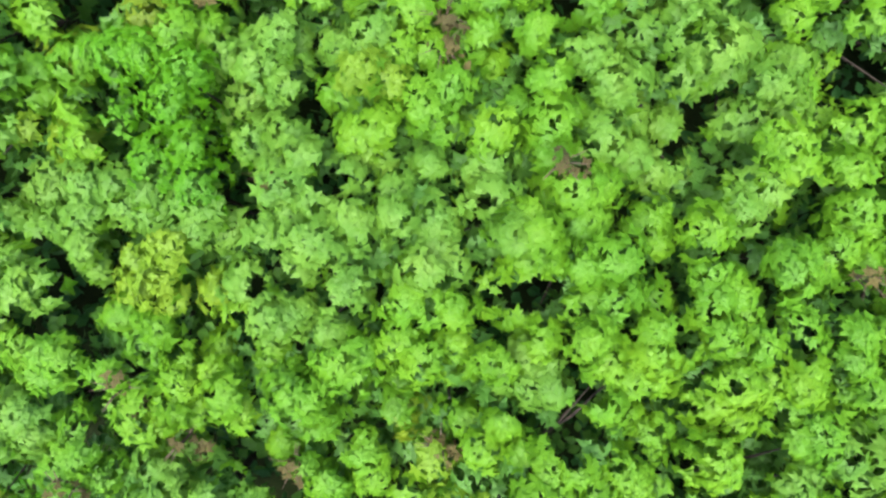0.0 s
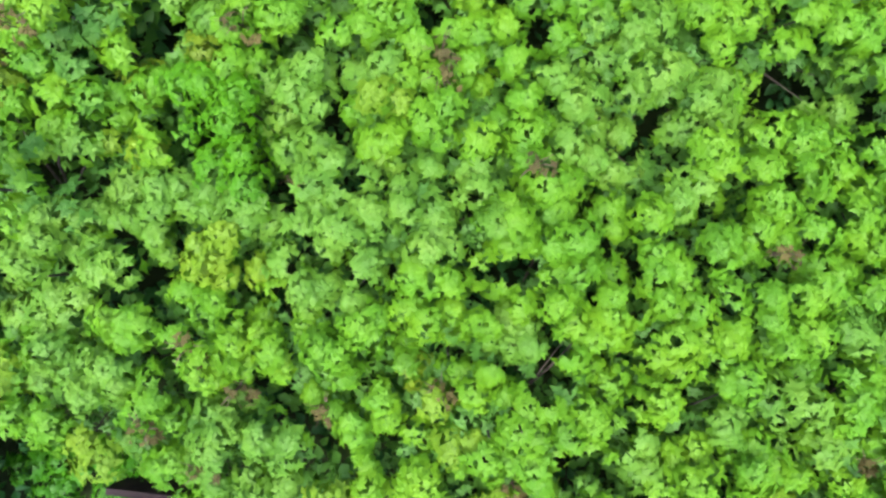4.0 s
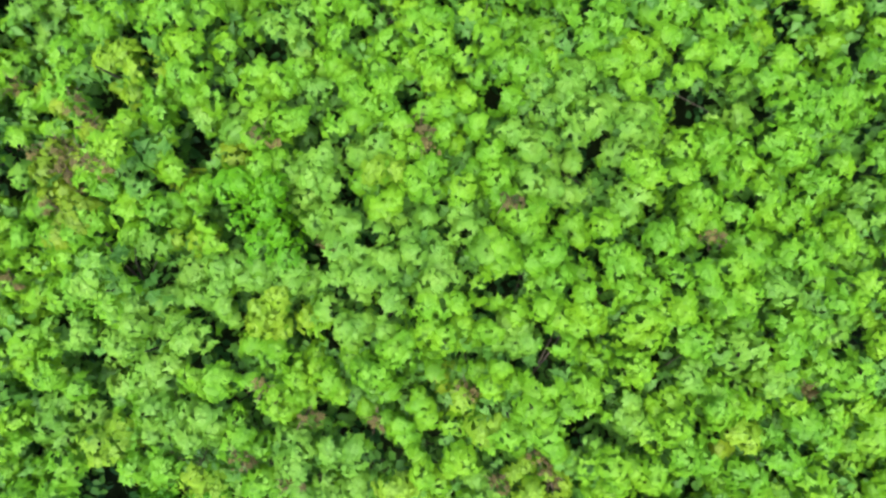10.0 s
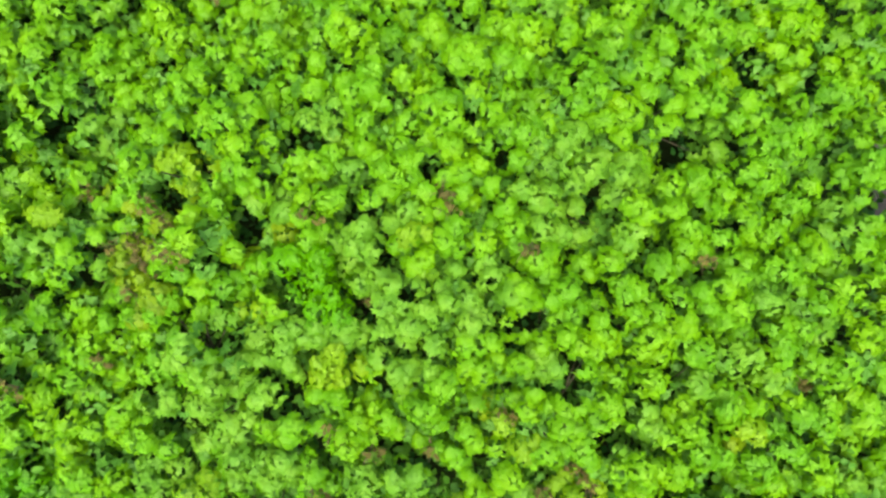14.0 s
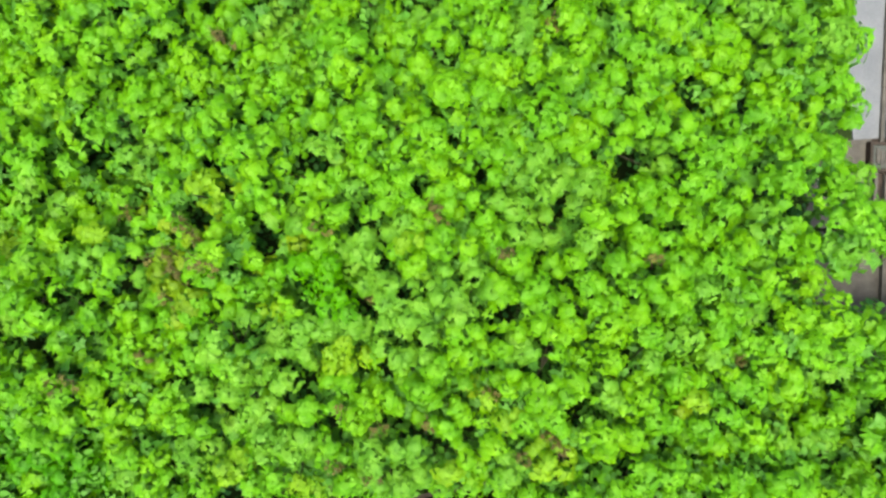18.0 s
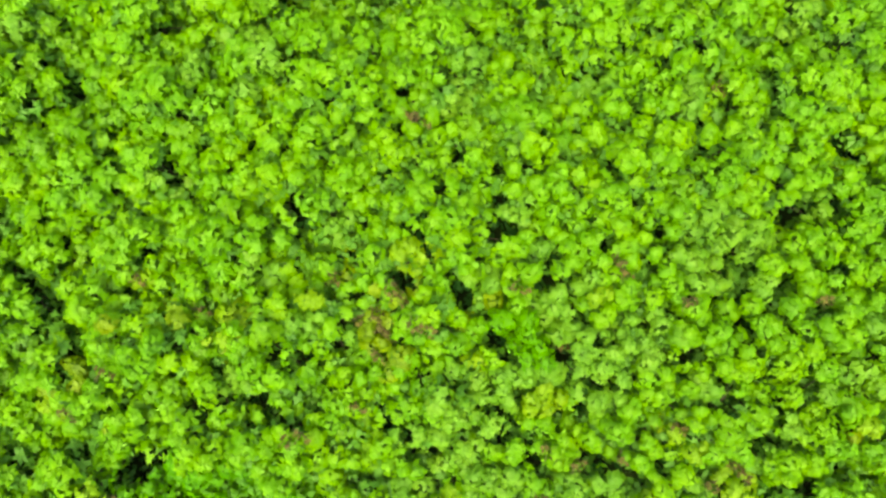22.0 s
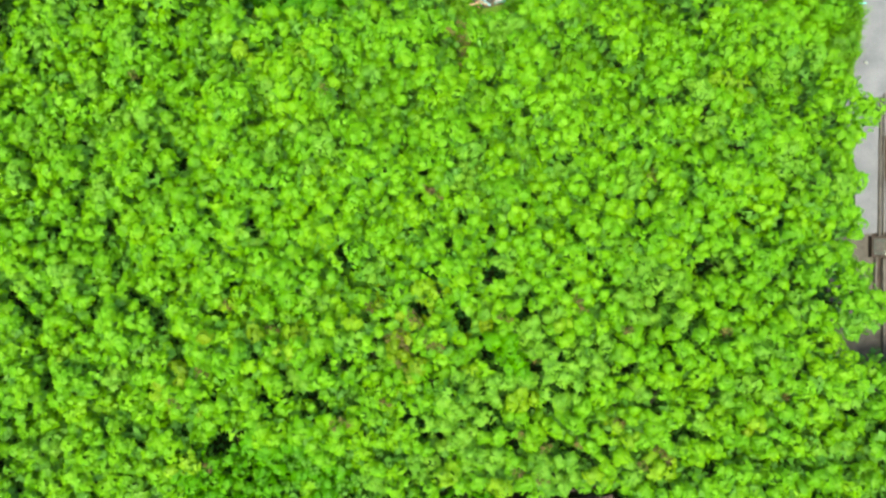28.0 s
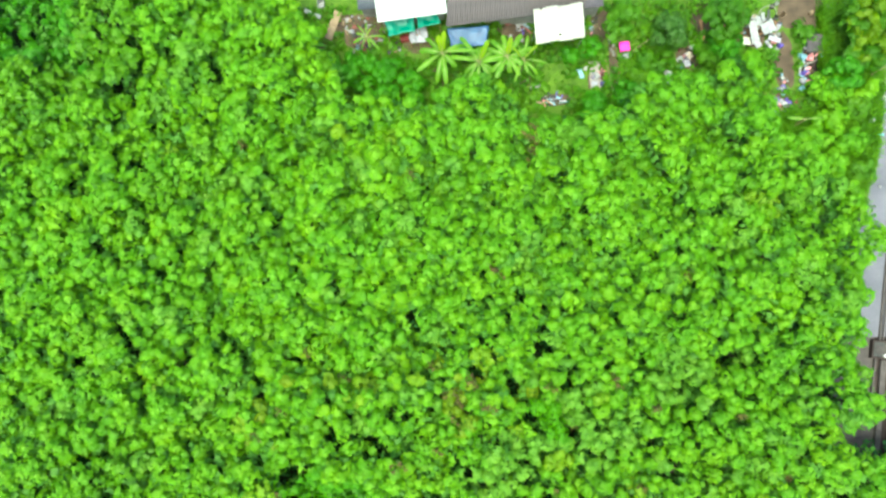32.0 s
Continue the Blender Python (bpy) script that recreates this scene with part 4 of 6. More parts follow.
for (ax, ay), (bx, by), nm, wid, hgt, mat, lab in [
    ((29.75, 4.0), (28.75, -4.6), "kerb", 0.16, 0.16, KERB, "weathered concrete kerb of the drain"),
    ((30.2, 4.0), (29.25, -4.6), "kerb", 0.1, 0.2, KERB, "weathered concrete kerb of the drain"),
    ((28.95, -5.9), (28.2, -13.2), "drain_wall", 0.38, 0.22, KERB, "pale concrete wall of an open drain"),
    ((29.75, -5.9), (29.05, -13.2), "drain_wall", 0.3, 0.2, WET, "stained concrete wall of an open drain"),
    ((28.45, -5.6), (28.05, -8.4), "drain_wall", 0.14, 0.2, KERB, "stained concrete wall of an open drain")]:
    d = Vector((bx - ax, by - ay, 0))
    n_seg = max(2, round(d.length / 1.2))
    root = thing(nm, ax, ay, -0.03, math.degrees(math.atan2(d.y, d.x)), lab, "kerb")
    for k in range(n_seg):
        bm = bmesh.new()
        L = d.length / n_seg
        box(bm, k * L + 0.008, (k + 1) * L - 0.008, -wid / 2 + 0.01 * (k % 2), wid / 2, 0, hgt - 0.012 * (k % 3), 0.012)
        part("kerb_stone", bm, mat, root)


def pipe(name, pts, r, mat, label, category="pipe"):
    bm = bmesh.new()
    tube(bm, pts, [r] * len(pts), 8)
    return tagged(part(name, bm, mat), label, category)


pipe("pipe", [(29.95, 4.2, 0.1), (29.5, 0.3, 0.1), (28.95, -4.7, 0.1)], 0.05, KERB, "long grey pipe lying along the drain")
pipe("pipe", [(30.5, 4.2, 0.12), (30.0, 0.0, 0.12), (29.35, -4.8, 0.12)], 0.04, WET, "long dark rusty pipe lying along the drain")
root = thing("catch_basin", 28.71, -5.15, -0.05, -6, "square concrete catch basin with a timber cover", "catch basin")
for x0, x1, y0, y1 in ((-0.62, 0.62, 0.5, 0.64), (-0.62, 0.62, -0.64, -0.5), (-0.62, -0.48, -0.5, 0.5), (0.48, 0.62, -0.5, 0.5)):
    bm = bmesh.new()
    box(bm, x0, x1, y0, y1, 0, 0.36, 0.015)
    part("basin_wall", bm, WET, root)
for k in range(4):
    bm = bmesh.new()
    box(bm, -0.34 + k * 0.18, -0.18 + k * 0.18, -0.3 - 0.06 * (k % 2), 0.36 - 0.08 * (k % 3), 0.3, 0.34, 0.008)
    part("cover_board", bm, KERB, root)
bm = bmesh.new()
box(bm, -0.47, 0.47, -0.49, 0.49, 0, 0.29)
part("basin_floor", bm, BLACK, root)
bm = bmesh.new()
box(bm, -0.2, 0.22, -0.18, 0.2, 0, 0.3, 0.05)
tagged(part("plastic_sack", bm, WHITE_METAL, None, "", pose(29.11, -5.60, 0.0, 0, 0, 20)), "crumpled pale plastic sack beside the basin", "sack")


# ---- corrugated roofs ----
def corrugated(name, w, d, h0, h1, mat, parent, pitch=0.2, amp=0.028, thick=0.012, lab=""):
    """A sheet, ribs running along y, rising from h0 at y=0 to h1 at y=d."""
    nx = int(w / pitch * 4)
    xs = np.linspace(0, w, nx + 1)
    ys = np.linspace(0, d, 5)
    gx, gy = np.meshgrid(xs, ys)
    gz = h0 + (h1 - h0) * gy / d + amp * np.sin(gx / pitch * 2 * np.pi) + 0.012 * np.sin(gy * 2.1 + gx * 0.7)
    top = np.stack([gx, gy, gz], -1).reshape(-1, 3)
    n = len(top)
    verts = np.concatenate([top, top - [0, 0, thick]])
    k = (np.arange(4)[:, None] * (nx + 1) + np.arange(nx)).reshape(-1, 1)
    f = np.concatenate([k + [0, 1, nx + 2, nx + 1], n + k + [nx + 1, nx + 2, 1, 0]])
    rim = np.concatenate([np.arange(nx + 1), np.arange(1, 5) * (nx + 1) + nx, 4 * (nx + 1) + np.arange(nx - 1, -1, -1), np.arange(3, 0, -1) * (nx + 1)])
    nxt = np.roll(rim, -1)
    f = np.concatenate([f, np.stack([rim, rim + n, nxt + n, nxt], 1)])
    me = numpy_mesh(name, verts, f)
    me.materials.append(mat)
    ob = new(name, me)
    ob.parent = parent
    if lab:
        ob["label"] = lab
    return ob


def walls(parent, x0, x1, y0, y1, h, mat, t=0.12):
    for a, b, c, e in ((x0, x1, y0, y0 + t), (x0, x1, y1 - t, y1), (x0, x0 + t, y0 + t, y1 - t), (x1 - t, x1, y0 + t, y1 - t)):
        bm = bmesh.new()
        box(bm, a, b, c, e, 0, h)
        part("wall", bm, mat, parent)


# house with the long grey roof
house = thing("house", -1.30, 17.33, -0.05, -3.5, "low house under a long weathered grey corrugated roof", "house")
for k in range(28):
    ob = corrugated("roof_sheet", 0.37, 6.0, 2.75 + 0.005 * (k % 2), 4.0, GREY_ROOF, house, 0.18, 0.05)
    ob.location = (k * 0.3325, -0.36 + 0.0625 * k + 0.008 * (k % 3), 0.0)
bm = bmesh.new()
box(bm, -0.1, 9.4, 6.3, 6.75, 3.9, 4.12, 0.03)
part("ridge_cap", bm, GREY_ROOF, house)
walls(house, 0.2, 9.2, 1.1, 6.4, 2.7, WALL)
# white metal roof beside it
white = thing("house", -5.97, 17.15, -0.05, 7.0, "low house under a bright white metal roof", "house")
for k in range(6):
    ob = corrugated("roof_sheet", 0.82, 5.5, 3.15 + 0.004 * (k % 2), 3.9, WHITE_METAL, white, 0.28, 0.012)
    ob.location = (k * 0.79, 0, 0)
walls(white, 0.2, 4.6, 0.7, 5.3, 3.05, WALL)
slate = thing("shed", -7.43, 18.28, -0.05, 4.0, "small shed under a dark blue-grey roof", "shed")
for k in range(2):
    ob = corrugated("roof_sheet", 0.66, 4.0, 2.55, 2.95, SLATE_ROOF, slate, 0.2)
    ob.location = (k * 0.62, 0, 0)
walls(slate, 0.1, 1.2, 0.5, 3.8, 2.45, WALL)
dark = thing("shed", 8.19, 18.22, -0.05, 5.0, "small shed under a dark purplish roof", "shed")
ob = corrugated("roof_sheet", 1.25, 3.0, 2.5, 2.8, surface("dark_purple_roof", (0.04, 0.032, 0.046), (0.075, 0.062, 0.082), 1.4, 0.7, 0, 0.25, 18), dark, 0.2)
walls(dark, 0.1, 1.15, 0.3, 2.8, 2.4, WALL)
# cream awning on posts
awning = thing("awning", 4.79, 15.61, -0.05, 6.5, "flat cream sheet-metal awning on thin steel posts", "awning")
for k in range(4):
    ob = corrugated("roof_sheet", 0.86, 2.2, 2.9, 3.46, CREAM_METAL, awning, 0.43, 0.006)
    ob.location = (k * 0.82, 0.06 * (k % 2), 0)
for px, py in ((0.1, 0.15), (3.2, 0.15), (0.1, 1.1), (3.2, 1.1)):
    bm = bmesh.new()
    tube(bm, [(px, py, 0), (px, py, 2.88 + py * 0.255)], [0.03, 0.03], 6)
    part("post", bm, PIPE, awning)
for k, (px, py) in enumerate(((0.45, 2.1), (2.2, 2.2), (1.6, 0.35))):
    bm = bmesh.new()
    box(bm, px, px + 0.16, py, py + 0.13, 2.9 + py * 0.255, 3.02 + py * 0.255, 0.02)
    part("brick", bm, KERB, awning, "grey stone weighing the sheet down")


# ---- cloths and tarpaulins ----
def draped(name, x, y, z, rz, w, d, mat, label, category, sag=0.15, slope=0.0, poles=True, rng=np.random.default_rng(3)):
    """A sheet of cloth hung between low posts, sagging and wrinkled, with thickness."""
    root = thing(name, x, y, -0.05, rz, label, category)
    nx, ny = 14, 10
    gx, gy = np.meshgrid(np.linspace(0, 1, nx), np.linspace(0, 1, ny))
    ph = rng.uniform(0, 6, 4)
    gz = z - sag * np.sin(gx * np.pi) * np.sin(gy * np.pi) - slope * (1 - gy)
    gz += 0.05 * np.sin(gx * 9 + ph[0] + gy * 4) * np.sin(gy * 6 + ph[1]) + 0.03 * np.sin(gx * 17 + ph[2])
    ex = w * gx + 0.06 * w * np.sin(gy * 5 + ph[3]) * (gx - 0.5)
    ey = d * gy + 0.08 * d * np.sin(gx * 6 + ph[1]) * (gy - 0.5)
    top = np.stack([ex, ey, gz], -1).reshape(-1, 3)
    n = len(top)
    k = (np.arange(ny - 1)[:, None] * nx + np.arange(nx - 1)).reshape(-1, 1)
    f = np.concatenate([k + [0, 1, nx + 1, nx], n + k + [nx, nx + 1, 1, 0]])
    rim = np.concatenate([np.arange(nx), np.arange(1, ny) * nx + nx - 1, (ny - 1) * nx + np.arange(nx - 2, -1, -1), np.arange(ny - 2, 0, -1) * nx])
    nxt = np.roll(rim, -1)
    f = np.concatenate([f, np.stack([rim, rim + n, nxt + n, nxt], 1)])
    me = numpy_mesh("sheet", np.concatenate([top, top - [0, 0, 0.01]]), f)
    me.materials.append(mat)
    me.polygons.foreach_set("use_smooth", np.ones(len(me.polygons), bool))
    ob = new("sheet", me)
    ob.parent = root
    if poles:
        for a, b in ((0, 0), (1, 0), (0, 1), (1, 1)):
            bm = bmesh.new()
            tube(bm, [(a * w, b * d, 0), (a * w, b * d, max(0.1, z - slope * (1 - b)))], [0.025, 0.025], 6)
            part("post", bm, RUSTWOOD, root)
    return root


draped("tarpaulin", -5.43, 16.71, 1.95, 10, 2.0, 1.15, TEAL, "teal tarpaulin stretched over posts beside the white roof", "tarpaulin", 0.2, 0.15)
draped("tarpaulin", -3.24, 17.16, 2.1, 14, 1.5, 0.95, TEAL, "teal tarpaulin hung against the house wall", "tarpaulin", 0.25, 0.1)
draped("tarpaulin", -1.09, 15.89, 1.75, 5, 2.75, 1.3, BLUE, "blue tarpaulin lean-to at the house wall", "tarpaulin", 0.15, 0.35)
draped("plastic_sheet", -3.90, 16.50, 0.9, 8, 1.25, 1.0, LILAC, "pale plastic sheet over a table beside the tarpaulin", "plastic sheet", 0.05)
draped("cloth", 18.04, 16.71, 0.85, 10, 1.45, 0.85, MAROON, "dull maroon cloth spread on low posts", "cloth", 0.1)
draped("tarpaulin", 23.97, 15.67, 0.62, 0, 1.1, 1.3, surface("dark_sheet", (0.03, 0.025, 0.03), (0.08, 0.065, 0.075), 3, 0.8), "dark sheet over stacked goods", "tarpaulin", 0.1)


# ---- banana plants ----
def banana(name, x, y, height, span, count, seed, label, upright=(), blade=0.21):
    """A banana plant: thick stem and long arching blades, each folded along its rib, with torn edges."""
    rng = np.random.default_rng(seed)
    root = thing(name, x, y, -0.05, 0, label, "banana plant", "banana plants by the yard")
    bm = bmesh.new()
    tube(bm, [(0, 0, 0), (0.02, 0, height * 0.5), (0, 0.02, height)], [0.16, 0.12, 0.07], 9)
    part("stem", bm, PSEUDOSTEM, root)
    for k in range(count):
        a = 2 * math.pi * k / count + rng.uniform(-0.2, 0.2)
        up = k in upright
        L = span * rng.uniform(0.55, 1.2)
        w = blade * rng.uniform(0.7, 1.1)
        n = 31
        verts, faces = [], []
        tilt = 1.25 if up else rng.uniform(0.35, 0.75)
        bend = 0.5 if up else rng.uniform(1.0, 1.6)
        px = pz = 0.0
        for i in range(n):
            s = i / (n - 1)
            ang = tilt - bend * s
            if i:
                px += math.cos(ang) * L / (n - 1)
                pz += math.sin(ang) * L / (n - 1)
            ww = w * (0.12 if s < 0.12 else min(1.0, (s - 0.08) * 4) * (1 - max(0, s - 0.82) ** 2 * 26)) * (0.6 + 0.35 * rng.random() if i % 2 else 0.82 + 0.25 * rng.random())
            ww = max(ww, 0.015)
            c, sn = math.cos(a), math.sin(a)
            for off, dz in ((-ww, -ww * 0.25), (-ww * 0.5, 0.05 * ww), (0, -0.03), (ww * 0.5, 0.05 * ww), (ww, -ww * 0.25)):
                verts.append((c * px - sn * off, sn * px + c * off, height + pz + dz))
        for i in range(n - 1):
            for j in range(4):
                faces.append((i * 5 + j, i * 5 + j + 1, i * 5 + j + 6, i * 5 + j + 5))
        me = numpy_mesh("leaf_blade", np.array(verts), np.array(faces))
        me.materials.append(LEAF["shoot" if up else "banana"])
        ob = new("leaf_blade", me)
        ob.parent = root
        bm = bmesh.new()
        mids = [Vector(verts[i * 5 + 2]) + Vector((0, 0, 0.02)) for i in range(0, n, 6)]
        tube(bm, mids, [0.03, 0.026, 0.021, 0.015, 0.01, 0.005][: len(mids)], 5)
        rib = part("midrib", bm, PSEUDOSTEM, ob)
    return root


banana("banana_plant", -1.56, 15.11, 2.8, 2.2, 10, 1, "tall banana plant with broad light green arching leaves", (2, 3), 0.2)
banana("banana_plant", 0.93, 14.53, 2.6, 2.0, 12, 5, "banana plant with one upright young leaf", (2,))
banana("banana_plant", 2.85, 14.82, 2.8, 2.05, 13, 9, "banana plant with ragged leaves and an upright shoot", (3,))
banana("banana_plant", 3.94, 14.72, 2.4, 1.7, 9, 12, "small banana plant with narrow yellow-green leaves", (1, 4), 0.11)
banana("banana_plant", -6.93, 16.65, 1.9, 1.4, 9, 15, "thin yellowing banana plant among litter", (1,), 0.09)
banana("banana_plant", 23.21, 10.62, 1.7, 1.9, 2, 21, "low banana plant with leaves bent to the ground", (), 0.12)


# ---- shrubs, small trees and grass of the yard ----
def shrub(name, x, y, radius, height, kind, count, length, label, category="shrub", seed=0, clumps=0):
    rng = np.random.default_rng(seed)
    root = thing(name, x, y, -0.05, 0, label, category)
    n = clumps or max(5, int(radius * radius * (13 if length < 0.22 else 8)))
    rr, aa = radius * 0.85 * np.sqrt(rng.uniform(0, 1, n)), rng.uniform(0, 6.283, n)
    c = np.stack([rr * np.cos(aa), rr * np.sin(aa), height * (1 - 0.45 * (rr / radius) ** 2) - 0.25 + rng.normal(0, 0.1, n)], 1)
    c[:, 2] = np.maximum(c[:, 2], 0.25)
    bm = bmesh.new()
    tube(bm, [(0, 0, 0), (0.04, 0.02, height * 0.45), (0.02, 0.05, max(0.3, height - 0.35))], [0.035 + 0.012 * height, 0.03, 0.012], 6)
    part("trunk", bm, BARK, root)
    for k in range(3):
        bm = bmesh.new()
        tube(bm, [(0, 0, height * 0.25), tuple(c[k] * [0.6, 0.6, 0.8]), tuple(c[k])], [0.022, 0.015, 0.006], 5)
        part("limb", bm, BARK, root)
    if kind == "olive":  # separate round shoots over a darker, closed crown
        inside = sprigs("inner_crown", LEAF["yard"], c - [0, 0, 0.35], rng.uniform(0.3, 0.45, n), count, length, rng, root, 6)
        inside["label"] = "darker green leaves inside the crown"
        c = c[rng.permutation(n)[: n * 3 // 5]]
        c[:, 2] += 0.1
        n = len(c)
    sprigs("crown", LEAF[kind], c, rng.uniform(0.17, 0.27, n) if kind == "olive" else rng.uniform(0.28, 0.5, n), count, length, rng, root, 5 if length > 0.22 else 7, low=-0.3)
    return root


YARD_BUSHES = [
    (11.10, 17.44, 1.35, 2.9, "yard", "round mid-green tree at the edge of the yard"),
    (14.18, 16.82, 1.25, 2.5, "dull", "round dull green bush tree in the yard"),
    (17.85, 17.64, 1.55, 3.2, "yard", "fresh green tree with a broad crown in the yard"),
    (7.62, 15.51, 0.55, 1.1, "lush", "small round bright green shrub in the yard"),
    (8.97, 16.15, 0.72, 1.4, "lush", "small round bright green shrub in the yard"),
    (23.92, 17.44, 0.62, 1.1, "yard", "small green shrub on bare earth"),
    (27.6, 17.4, 2.0, 3.9, "olive", "olive green tree with large round leaves by the road"),
    (27.35, 15.42, 1.5, 3.4, "olive", "olive green tree with large round leaves by the road"),
    (26.0, 13.9, 1.2, 2.4, "lush", "leafy green bush under a larger tree"),
    (17.98, 16.05, 1.1, 1.9, "lush", "dark green bush behind the wood's edge"),
    (16.97, 15.42, 0.9, 1.4, "yard", "low green bush behind the wood's edge"),
    (-7.49, 14.55, 1.3, 1.7, "lush", "vivid green bush with fine leaves beside the wood"),
    (-5.27, 14.06, 1.4, 1.9, "lush", "vivid green bush with fine leaves beside the wood"),
    (-6.00, 12.55, 1.3, 2.3, "lush", "vivid green bush with fine leaves beside the wood"),
    (-3.71, 13.31, 1.0, 1.6, "lush", "vivid green bush with fine leaves beside the wood"),
    (-9.07, 14.33, 1.1, 1.8, "lush", "vivid green bush with fine leaves beside the wood")]
VERGE_BUSHES = [
    (9.36, 11.76, 1.2, 1.1, "lush", "low green bush at the wood's edge"),
    (11.73, 12.74, 1.2, 1.2, "lush", "low green bush at the wood's edge"),
    (12.99, 15.00, 1.0, 0.9, "yard", "low green bush in the yard"),
    (12.19, 14.00, 0.8, 0.8, "grass", "low pale green bush in the yard"),
    (23.09, 8.72, 1.2, 1.6, "green", "green bush beside the wood"),
    (25.07, 7.65, 1.2, 1.4, "green", "shaded green bush beside the wood"),
    (26.09, 13.11, 1.1, 1.5, "fresh", "leafy light green bush on the verge"),
    (27.07, 11.55, 1.0, 1.4, "grass", "leafy light green bush on the verge"),
    (25.34, 10.93, 1.1, 1.6, "fresh", "leafy light green bush on the verge"),
    (26.70, 9.20, 1.1, 1.4, "green", "leafy green bush on the verge"),
    (27.39, 7.28, 0.8, 1.2, "grass", "leafy light green bush on the verge"),
    (24.24, 9.37, 1.0, 1.6, "green", "leafy green bush on the verge"),
    (24.90, 13.09, 0.9, 1.5, "green", "leafy green bush on the verge"),
    (27.80, 13.18, 0.8, 1.2, "fresh", "leafy light green bush on the verge"),
    (-10.90, 16.67, 1.2, 2.7, "fresh", "leafy green bush at the wood's corner"),
    (-12.54, 17.67, 1.5, 3.4, "green", "leafy green bush tree at the wood's corner")]
for k, (px, py, rad, hh, kind, lab) in enumerate(YARD_BUSHES + VERGE_BUSHES):
    big = "round leaves" in lab
    cnt, ln = (26, 0.17) if big else ((44, 0.11) if kind == "lush" else (36, 0.14))
    shrub("bush_tree" if hh > 2 else "shrub", px, py, rad, hh, kind, cnt, ln, lab, "tree" if hh > 2 else "shrub", 40 + k)


def grass(name, mat, x, y, n_rng, height, label, rng):
    """Blades of grass, each a bent, tapering strip."""
    n = len(x)
    a = rng.uniform(0, 6.283, n)
    h = height * rng.uniform(0.5, 1.2, n)
    w = 0.018 + 0.02 * rng.uniform(0, 1, n)
    dx, dy = np.cos(a), np.sin(a)
    lean = h * rng.uniform(0.3, 0.9, n)
    z0 = np.full(n, -0.03)
    v = np.stack([
        np.stack([x - dy * w, y + dx * w, z0], 1), np.stack([x + dy * w, y - dx * w, z0], 1),
        np.stack([x + dx * lean * 0.4 + dy * w, y + dy * lean * 0.4 - dx * w, h * 0.75], 1),
        np.stack([x + dx * lean * 0.4 - dy * w, y + dy * lean * 0.4 + dx * w, h * 0.75], 1),
        np.stack([x + dx * lean + dy * w * 0.2, y + dy * lean - dx * w * 0.2, h], 1),
        np.stack([x + dx * lean - dy * w * 0.2, y + dy * lean + dx * w * 0.2, h], 1)], 1).reshape(-1, 3)
    k = np.arange(n)[:, None] * 6
    me = numpy_mesh(name, v, np.concatenate([k + [0, 1, 2, 3], k + [3, 2, 4, 5]]))
    me.materials.append(mat)
    return tagged(new(name, me), label, "grass", kind="stuff")


yard = np.random.default_rng(11)
# bare earth of the yard and turf patches, thin beds on the ground


def patch(name, x, y, rx, ry, mat, label, seed, z=0.012):
    rng = np.random.default_rng(seed)
    bm = bmesh.new()
    n = 22
    ph = rng.uniform(0, 6.28, 3)
    ring = []
    for k in range(n):
        a = 6.2832 * k / n
        f = 1 + 0.16 * math.sin(2 * a + ph[0]) + 0.12 * math.sin(3 * a + ph[1]) + 0.08 * math.sin(5 * a + ph[2])
        ring.append(Vector((x + rx * f * math.cos(a), y + ry * f * math.sin(a), 0)))
    top = [bm.verts.new(p + Vector((0, 0, z))) for p in ring]
    low = [bm.verts.new(x_ * 1.0 + Vector((0, 0, -0.12))) for x_ in ring]
    bm.faces.new(top)
    for k in range(n):
        bm.faces.new((low[k], low[(k + 1) % n], top[(k + 1) % n], top[k]))
    return tagged(part(name, bm, mat), label, "ground", kind="structure")


bm = bmesh.new()
box(bm, -14, 27.6, 5, 60, -0.2, 0.0)
tagged(part("lawn", bm, TURF), "short green turf of the yard", "ground", kind="structure")
bm = bmesh.new()
verge = [(27.0, 4.0), (28.0, 4.0), (28.4, 6.2), (29.0, 7.8), (29.6, 12.0), (29.75, 15.0), (29.9, 20.0), (29.9, 40.0), (27.0, 40.0)]
top = [bm.verts.new((x_, y_, 0.015)) for x_, y_ in verge]
low = [bm.verts.new((x_, y_, -0.1)) for x_, y_ in verge]
bm.faces.new(top)
for k in range(len(verge)):
    bm.faces.new((low[k], low[(k + 1) % len(verge)], top[(k + 1) % len(verge)], top[k]))
tagged(part("verge", bm, TURF), "green verge beside the road", "ground", kind="structure")
